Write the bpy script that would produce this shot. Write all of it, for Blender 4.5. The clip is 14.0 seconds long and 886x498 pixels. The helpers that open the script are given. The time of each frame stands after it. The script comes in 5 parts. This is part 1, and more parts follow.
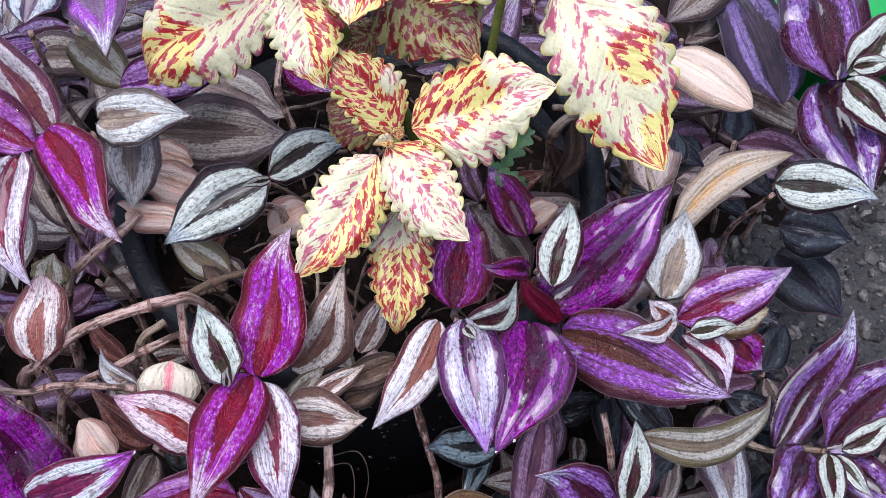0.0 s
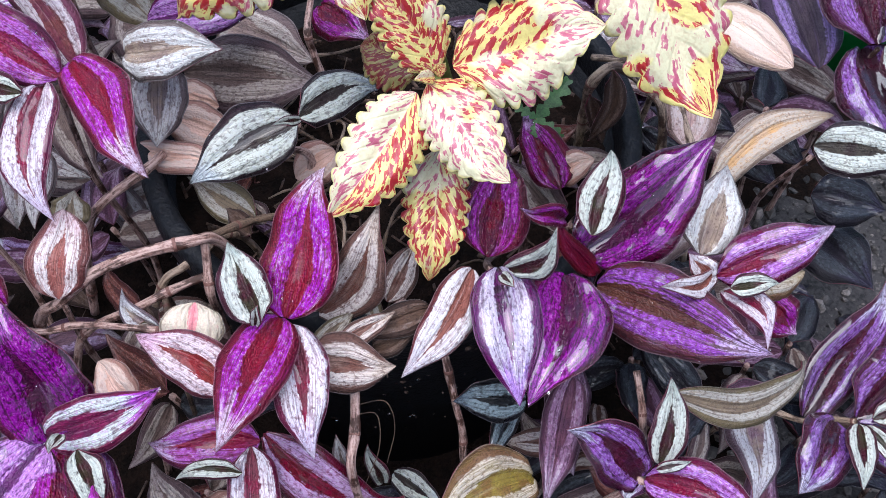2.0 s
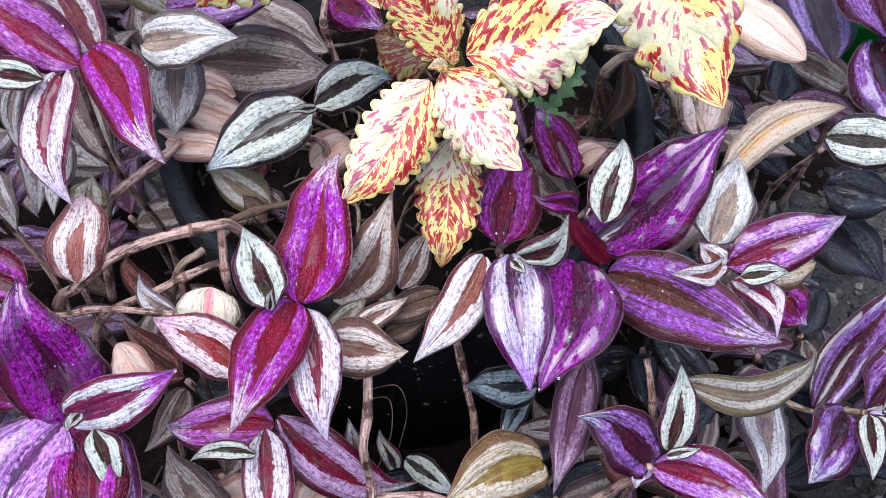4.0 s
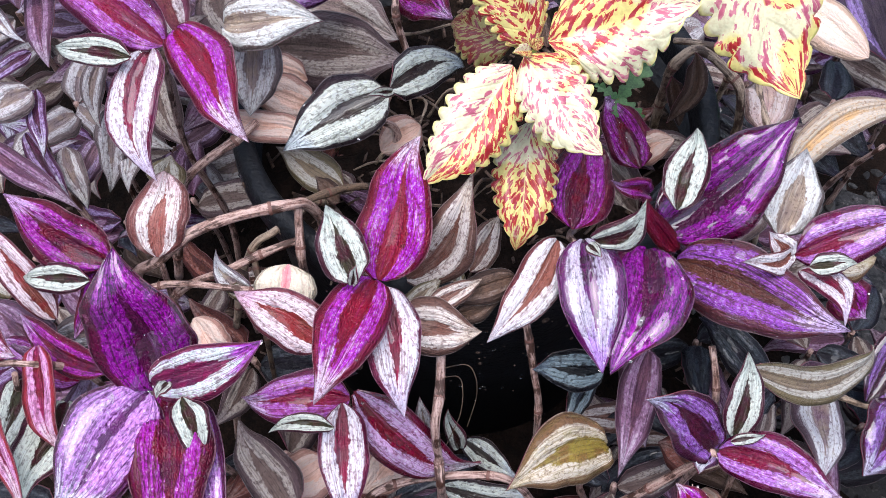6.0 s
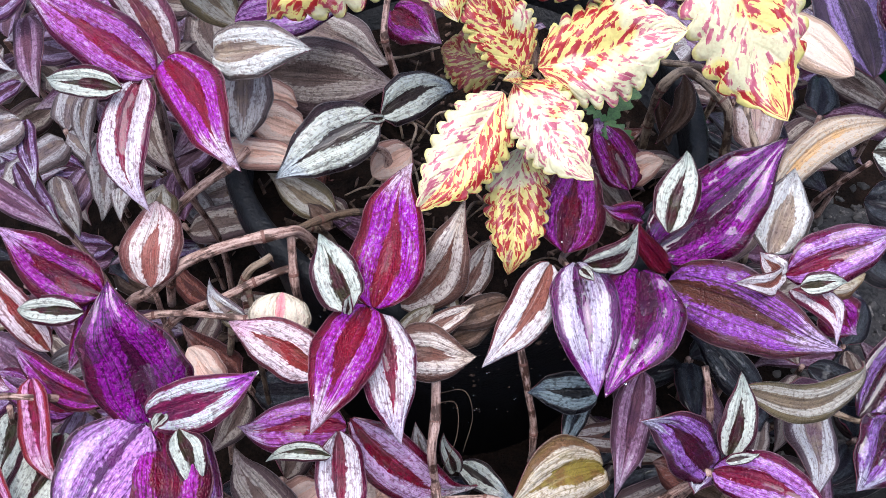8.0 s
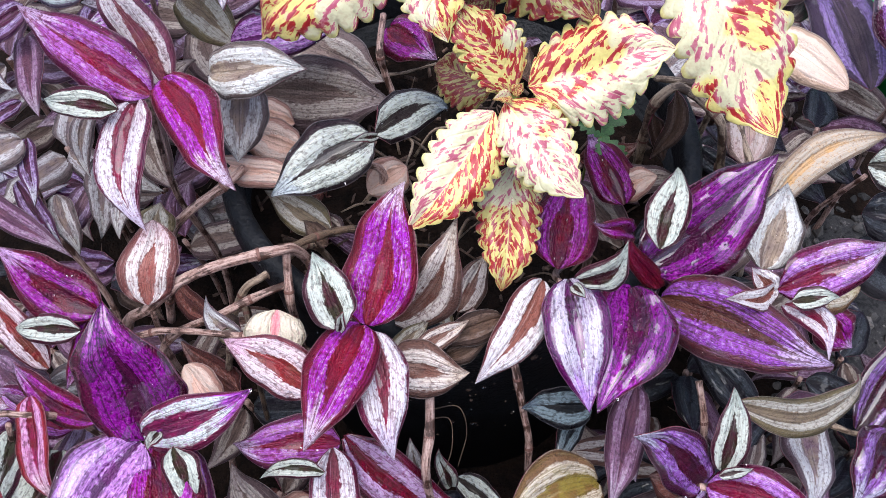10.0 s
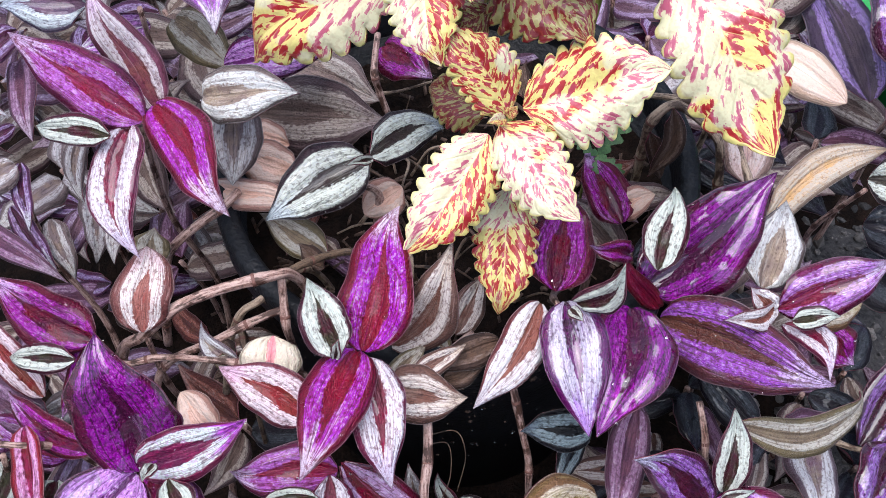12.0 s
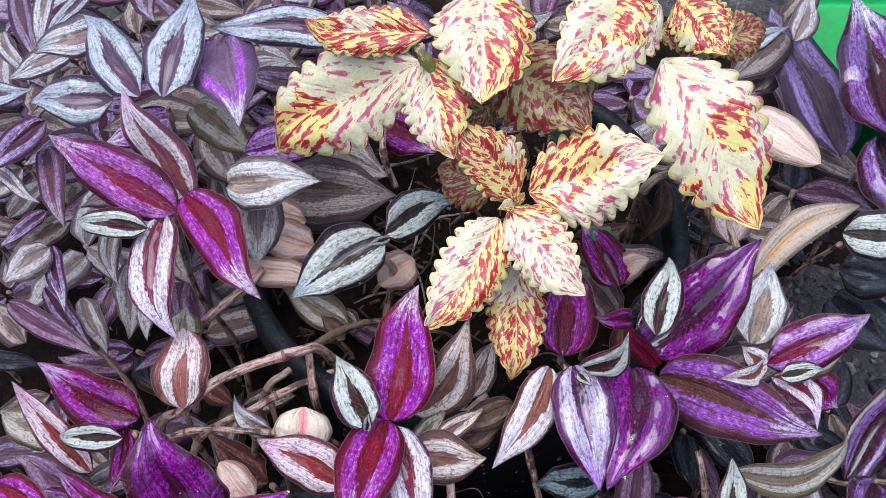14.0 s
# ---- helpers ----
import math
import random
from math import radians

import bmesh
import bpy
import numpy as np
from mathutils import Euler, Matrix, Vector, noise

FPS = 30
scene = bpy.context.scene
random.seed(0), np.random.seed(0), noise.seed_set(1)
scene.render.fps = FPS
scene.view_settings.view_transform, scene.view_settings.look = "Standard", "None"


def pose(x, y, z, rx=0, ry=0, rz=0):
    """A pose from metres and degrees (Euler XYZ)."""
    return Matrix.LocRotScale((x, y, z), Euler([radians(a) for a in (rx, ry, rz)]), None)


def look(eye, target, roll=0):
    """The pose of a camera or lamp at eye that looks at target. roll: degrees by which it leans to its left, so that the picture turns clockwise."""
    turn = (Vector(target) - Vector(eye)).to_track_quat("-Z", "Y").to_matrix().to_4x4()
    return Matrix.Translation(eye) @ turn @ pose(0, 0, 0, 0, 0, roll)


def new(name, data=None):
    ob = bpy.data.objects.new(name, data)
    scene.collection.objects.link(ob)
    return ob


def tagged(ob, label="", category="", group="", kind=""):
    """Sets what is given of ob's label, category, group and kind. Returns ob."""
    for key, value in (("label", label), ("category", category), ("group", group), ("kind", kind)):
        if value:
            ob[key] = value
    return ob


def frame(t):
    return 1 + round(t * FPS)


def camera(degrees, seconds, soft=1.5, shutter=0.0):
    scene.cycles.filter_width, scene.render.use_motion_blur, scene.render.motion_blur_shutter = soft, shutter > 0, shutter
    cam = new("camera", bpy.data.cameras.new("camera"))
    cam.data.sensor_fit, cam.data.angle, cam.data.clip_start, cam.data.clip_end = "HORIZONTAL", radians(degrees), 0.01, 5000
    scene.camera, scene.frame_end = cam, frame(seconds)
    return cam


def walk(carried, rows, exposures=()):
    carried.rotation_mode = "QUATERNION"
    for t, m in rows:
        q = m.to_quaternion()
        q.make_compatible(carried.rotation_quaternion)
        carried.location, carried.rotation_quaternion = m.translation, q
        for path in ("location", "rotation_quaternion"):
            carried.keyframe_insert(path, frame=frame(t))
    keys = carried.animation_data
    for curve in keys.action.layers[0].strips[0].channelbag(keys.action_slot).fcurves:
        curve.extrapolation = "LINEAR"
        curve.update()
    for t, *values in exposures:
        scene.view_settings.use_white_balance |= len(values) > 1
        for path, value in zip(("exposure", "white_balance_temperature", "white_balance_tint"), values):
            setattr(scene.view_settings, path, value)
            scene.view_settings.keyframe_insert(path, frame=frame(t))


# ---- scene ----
cam = camera(44.7, 14.0, soft=0.65)
METRES, EYE, TILT, LEAN, TURN = 0.21, 0.59, -55.0, 0.0, 0.0
ROWS = [
    (0.0, 0.0, 0.0, 0.0, 0.0, 0.0, -0.0),
    (0.5, -0.0355, 0.015, -0.0244, -0.1, -0.17, -0.61),
    (1.0, -0.0323, 0.0279, -0.0149, -0.14, -0.21, -0.52),
    (1.5, -0.0342, 0.0636, -0.0659, -0.24, -0.73, -1.28),
    (2.0, -0.0728, 0.0623, -0.0797, -0.26, -0.63, -1.68),
    (2.5, -0.0507, 0.0601, -0.0827, -0.67, -0.78, -1.41),
    (3.0, -0.0654, 0.0547, -0.0964, -0.38, -0.8, -1.66),
    (3.2, -0.0632, 0.0437, -0.0900, 0.04, -0.72, -1.65),
    (5.3, -0.1350, 0.0269, -0.1320, 0.98, -1.01, -2.97),
    (5.5, -0.1583, 0.029, -0.1401, 0.9, -1.03, -3.15),
    (6.0, -0.1857, -0.0011, -0.1457, 1.11, -0.58, -3.41),
    (6.5, -0.2095, -0.0023, -0.1604, 1.0, -0.6, -3.38),
    (7.0, -0.2067, 0.0051, -0.1404, 0.64, -0.55, -2.85),
    (7.5, -0.2027, -0.0022, -0.1144, 0.57, -0.26, -2.35),
    (8.0, -0.1979, -0.0097, -0.117, 0.44, 0.0, -2.49),
    (8.2, -0.1931, -0.0084, -0.0993, 0.43, 0.16, -1.98),
    (10.3, -0.1610, -0.0280, -0.0990, 1.11, 0.37, -2.23),
    (10.5, -0.1724, -0.0284, -0.1045, 1.0, 0.4, -2.27),
    (11.0, -0.1753, -0.0212, -0.1055, 0.86, 0.25, -2.08),
    (11.5, -0.1672, -0.0097, -0.0888, 1.42, -0.07, -1.66),
    (12.0, -0.1501, -0.0086, -0.0564, 1.27, 0.49, -1.5),
    (12.5, -0.1222, -0.0026, 0.009, 0.99, 1.08, -0.6),
    (13.0, -0.1191, 0.0029, 0.097, 1.38, 1.41, 0.01),
    (13.5, -0.1301, -0.0113, 0.0583, 1.1, 0.62, 0.4),
    (14.0, -0.2242, -0.1873, 0.0528, 0.07, 1.48, 0.56),
]
walk(cam, [(t, pose(0, 0, EYE, TILT, LEAN, TURN) @ pose(METRES * x, METRES * y, METRES * z, 90 + pitch, roll, yaw)) for t, x, y, z, yaw, pitch, roll in ROWS],
     [(0.0, 0.75, 5750, 12.0), (3.0, 0.90, 5780, 12.0), (6.5, 1.02, 6010, 11.4), (8.0, 0.98, 6010, 11.4), (11.0, 0.91, 6010, 11.4), (12.0, 0.93, 6010, 11.4), (13.0, 0.63, 5780, 12.0), (13.5, 0.59, 5750, 12.0), (14.0, 0.68, 5750, 12.0)])

# ---- daylight: bright overcast sky ----
world = bpy.data.worlds.new("sky")
scene.world = world
world.use_nodes = True
wn = world.node_tree
sky = wn.nodes.new("ShaderNodeTexSky")
sky.sky_type = "NISHITA"
sky.sun_disc = False
sky.sun_elevation, sky.sun_rotation = radians(78), radians(215)
sky.air_density, sky.dust_density, sky.ozone_density = 1.0, 4.0, 1.0
wn.links.new(sky.outputs[0], wn.nodes["Background"].inputs[0])
wn.nodes["Background"].inputs[1].default_value = 0.11
sun = new("sun", bpy.data.lights.new("sun", "SUN"))
sun.data.energy, sun.data.angle, sun.data.color = 2.4, radians(75), (1.0, 0.985, 0.97)
sun.matrix_world = look((-0.15, 0.0, 1.2), (0, 0.2, 0))


# ---- materials ----
def srgb(r, g, b):
    return tuple(c / 12.92 if c <= 0.04045 else ((c + 0.055) / 1.055) ** 2.4 for c in (r, g, b)) + (1.0,)


class Nodes:
    """A thin wrapper round one material's node tree."""

    def __init__(self, name):
        self.mat = bpy.data.materials.new(name)
        self.mat.use_nodes = True
        self.tree = self.mat.node_tree
        self.shader = self.tree.nodes["Principled BSDF"]

    def add(self, kind):
        return self.tree.nodes.new(kind)

    def put(self, value, socket):
        if isinstance(value, bpy.types.NodeSocket):
            self.tree.links.new(value, socket)
        else:
            socket.default_value = value

    def math(self, op, a, b=0.0, c=0.0):
        node = self.add("ShaderNodeMath")
        node.operation = op
        for value, socket in zip((a, b, c), node.inputs):
            self.put(value, socket)
        return node.outputs[0]

    def ramp(self, value, lo, hi, a=0.0, b=1.0):
        node = self.add("ShaderNodeMapRange")
        node.interpolation_type = "SMOOTHSTEP"
        for v, socket in zip((value, lo, hi, a, b), node.inputs):
            self.put(v, socket)
        return node.outputs[0]

    def mix(self, factor, a, b):
        node = self.add("ShaderNodeMix")
        node.data_type = "RGBA"
        self.put(factor, node.inputs[0])
        self.put(a, node.inputs[6])
        self.put(b, node.inputs[7])
        return node.outputs[2]

    def noise(self, vector, scale, detail=3.0, rough=0.55):
        node = self.add("ShaderNodeTexNoise")
        self.put(vector, node.inputs["Vector"])
        node.inputs["Scale"].default_value = scale
        node.inputs["Detail"].default_value = detail
        node.inputs["Roughness"].default_value = rough
        return node.outputs[0]

    def crackle(self, vector):
        """The distance to the nearest cell wall: small domed cells."""
        node = self.add("ShaderNodeTexVoronoi")
        node.feature = "DISTANCE_TO_EDGE"
        self.put(vector, node.inputs["Vector"])
        node.inputs["Scale"].default_value = 1.0
        return node.outputs["Distance"]

    def local(self, scale=(1, 1, 1)):
        """Object coordinates in metres, stretched, and shifted at random from object to object."""
        place, info = self.add("ShaderNodeTexCoord"), self.add("ShaderNodeObjectInfo")
        shift = self.add("ShaderNodeVectorMath")
        shift.operation = "ADD"
        self.tree.links.new(place.outputs["Object"], shift.inputs[0])
        self.tree.links.new(info.outputs["Random"], shift.inputs[1])
        stretch = self.add("ShaderNodeVectorMath")
        stretch.operation = "MULTIPLY"
        self.tree.links.new(shift.outputs[0], stretch.inputs[0])
        stretch.inputs[1].default_value = scale
        return stretch.outputs[0]

    def uv(self):
        node, split = self.add("ShaderNodeUVMap"), self.add("ShaderNodeSeparateXYZ")
        self.tree.links.new(node.outputs[0], split.inputs[0])
        return split.outputs[0], self.math("ABSOLUTE", self.math("MULTIPLY_ADD", split.outputs[1], 2.0, -1.0))

    def half(self):
        """1 on one side of the midrib, 0 on the other."""
        node, split = self.add("ShaderNodeUVMap"), self.add("ShaderNodeSeparateXYZ")
        self.tree.links.new(node.outputs[0], split.inputs[0])
        return self.math("GREATER_THAN", split.outputs[1], 0.5)

    def fibres(self, along, across, detail=3.0, rough=0.55):
        """Noise drawn out from base to tip, closing up where the leaf narrows."""
        node, stretch, shift = self.add("ShaderNodeUVMap"), self.add("ShaderNodeVectorMath"), self.add("ShaderNodeVectorMath")
        stretch.operation, shift.operation = "MULTIPLY", "ADD"
        self.tree.links.new(node.outputs[0], stretch.inputs[0])
        stretch.inputs[1].default_value = (along, across, 1)
        spread = self.math("MULTIPLY", self.random(), 70.0)
        self.tree.links.new(stretch.outputs[0], shift.inputs[0])
        self.tree.links.new(spread, shift.inputs[1])
        return self.noise(shift.outputs[0], 1.0, detail, rough)

    def random(self):
        return self.add("ShaderNodeObjectInfo").outputs["Random"]

    def done(self, color, rough, height=None, distance=0.0004, strength=0.5, **more):
        self.put(color, self.shader.inputs["Base Color"])
        self.put(rough, self.shader.inputs["Roughness"])
        for key, value in more.items():
            self.put(value, self.shader.inputs[key.replace("_", " ")])
        if height is not None:
            bump = self.add("ShaderNodeBump")
            bump.inputs["Strength"].default_value = strength
            bump.inputs["Distance"].default_value = distance
            self.put(height, bump.inputs["Height"])
            self.tree.links.new(bump.outputs[0], self.shader.inputs["Normal"])
            if "Coat_Weight" in more:
                film = self.add("ShaderNodeBump")
                film.inputs["Strength"].default_value = 0.12
                film.inputs["Distance"].default_value = 0.1 * distance
                self.put(height, film.inputs["Height"])
                self.tree.links.new(film.outputs[0], self.shader.inputs["Coat Normal"])
        return self.mat


def zebrina(name, centre, centre2, band, band2, edge, inner=0.2, outer=0.72, tip=0.8, fleck=0.5, gloss=0.3, wet=0.2, coarse=0.62):
    """A striped leaf: middle stripe, two shimmering bands, margin; fine fibres run from base to tip."""
    edge = tuple(0.78 * c for c in edge)
    n = Nodes(name)
    u, v = n.uv()
    streak = n.fibres(3.0, 20.0, 4.0, 0.6)
    fibre = n.fibres(2.6, 42.0, 2.5, 0.55)
    blotch = n.noise(n.local(), 150.0, 3.0)
    grain = n.noise(n.local((520, 760, 640)), 1.0, 1.5, 0.5)
    fine = n.noise(n.local((1100, 1700, 1400)), 1.0, 1.0)
    wander = n.add("ShaderNodeVectorMath")
    wander.operation = "MULTIPLY_ADD"
    grainy = n.add("ShaderNodeTexNoise")
    n.put(n.local((300, 300, 300)), grainy.inputs["Vector"])
    grainy.inputs["Scale"].default_value = 1.0
    n.put(grainy.outputs["Color"], wander.inputs[0])
    wander.inputs[1].default_value = (1.4, 1.4, 1.4)
    n.put(n.local((520, 900, 700)), wander.inputs[2])
    cell = n.crackle(wander.outputs[0])
    d = n.math("ADD", v, n.math("ADD", n.math("MULTIPLY_ADD", streak, 0.26, -0.13), n.math("MULTIPLY_ADD", blotch, 0.16, -0.08)))
    d = n.math("ADD", d, n.math("MULTIPLY_ADD", grain, 0.16, -0.08))
    d = n.math("ADD", d, n.math("MULTIPLY", n.math("SUBTRACT", n.half(), 0.5), n.math("MULTIPLY_ADD", n.random(), 0.3, -0.15)))
    taper = n.ramp(u, 0.3, 0.92, inner + 0.04, -0.06)
    rise = n.ramp(n.math("SUBTRACT", d, taper), -0.025, 0.03)
    fall = n.ramp(d, outer - 0.03, outer + 0.04, 1.0, 0.0)
    stripe = n.math("MULTIPLY", rise, fall)
    stripe = n.math("MAXIMUM", stripe, n.ramp(n.math("MULTIPLY_ADD", streak, 0.16, u), 0.9, 1.03, 0.0, tip))
    speck = n.ramp(n.noise(n.local((260, 420, 300)), 1.0, 2.0), 0.61, 0.645)
    stripe = n.math("MULTIPLY", stripe, n.math("MULTIPLY_ADD", speck, -0.9 * fleck, 1.0))
    stripe = n.math("MULTIPLY", stripe, n.ramp(fibre, 0.39, 0.5, 0.05 + 0.62 * coarse, 1.0))
    stripe = n.math("MULTIPLY", stripe, n.ramp(grain, 0.37, 0.47, 0.3 + 0.42 * coarse, 1.0))
    stripe = n.math("MULTIPLY", stripe, n.ramp(cell, 0.02, 0.12, 0.55 + 0.4 * coarse, 1.0))
    ground = n.mix(n.ramp(d, outer - 0.12, outer), n.mix(n.ramp(blotch, 0.35, 0.65), srgb(*centre), srgb(*centre2)), srgb(*edge))
    ground = n.mix(n.ramp(streak, 0.56, 0.64, 0.0, 0.3), ground, srgb(*[0.55 * c + 0.45 * e for c, e in zip(band, centre)]))
    ground = n.mix(n.ramp(fibre, 0.36, 0.46, 0.55 if coarse < 1.05 else 0.16, 0.0), ground, tuple(0.34 * c for c in srgb(*centre)[:3]) + (1.0,))
    silvering = n.math("ADD", n.math("MULTIPLY", n.fibres(1.6, 7.0, 3.0, 0.6), 0.9), n.ramp(u, 0.55, 1.0, -0.08, 0.3))
    band, band2 = [tuple(c * (1 - 0.17 * min(x)) for c in x) for x in (band, band2)]
    shine = n.mix(n.ramp(silvering, 0.46, 0.64), srgb(*band), srgb(*band2))
    # pale grain flecks in the base colour imitate sparkle on the bands
    shine = n.mix(n.ramp(n.math("MULTIPLY_ADD", fine, 0.4, n.math("MULTIPLY", grain, 0.6)), 0.54, 0.62, 0.0, 0.15 + 0.5 * coarse), shine, srgb(*[0.66 * c + 0.28 for c in band2]))
    color = n.mix(stripe, ground, shine)
    color = n.mix(n.ramp(v, 0.0, 0.03, 0.5, 0.0), color, tuple(0.4 * c for c in srgb(*centre)[:3]) + (1.0,))
    color = n.mix(n.ramp(v, 0.9, 0.94, 0.0, 0.75), color, tuple(0.42 * c for c in srgb(*edge)[:3]) + (1.0,))
    color = n.mix(n.ramp(v, 0.965, 0.985, 0.0, 0.85), color, srgb(*[0.5 * c + 0.3 for c in edge]))
    dusk = n.add("ShaderNodeMix")
    dusk.data_type, dusk.blend_type = "RGBA", "MULTIPLY"
    n.put(n.ramp(n.math("MULTIPLY_ADD", fine, 0.45, n.math("MULTIPLY", grain, 0.55)), 0.36, 0.46, 0.55 if coarse < 1.05 else 0.2, 0.0), dusk.inputs[0])
    n.put(color, dusk.inputs[6])
    n.put((0.32, 0.26, 0.3, 1.0), dusk.inputs[7])
    pool = n.ramp(n.noise(n.local((24, 40, 30)), 1.0, 3.5, 0.6), 0.585 - 0.2 * wet, 0.595 - 0.2 * wet)
    soaked = n.add("ShaderNodeMix")
    soaked.data_type, soaked.blend_type = "RGBA", "MULTIPLY"
    n.put(n.math("MULTIPLY", pool, 0.35 * min(1.0, 2 * wet)), soaked.inputs[0])
    n.put(dusk.outputs[2], soaked.inputs[6])
    n.put((0.55, 0.5, 0.58, 1.0), soaked.inputs[7])
    color = soaked.outputs[2]
    pleat = n.math("SINE", n.math("MULTIPLY", n.math("MULTIPLY_ADD", streak, 0.12, v), 24.0))
    ridge = n.math("ADD", n.ramp(cell, 0.0, 0.25, 0.0, 0.3), n.math("ADD", n.math("MULTIPLY", fibre, 0.5), n.math("MULTIPLY", grain, 0.7)))
    ridge = n.math("MULTIPLY_ADD", pleat, 0.2, ridge)
    rough = n.math("MULTIPLY_ADD", blotch, 0.3, gloss - 0.12)
    return n.done(color, rough, ridge, 0.0016, 0.6, Coat_Weight=n.math("MULTIPLY", pool, min(1.0, max(0.0, 4 * (wet - 0.15)))), Coat_Roughness=0.05, Coat_IOR=1.7, Specular_IOR_Level=0.24)


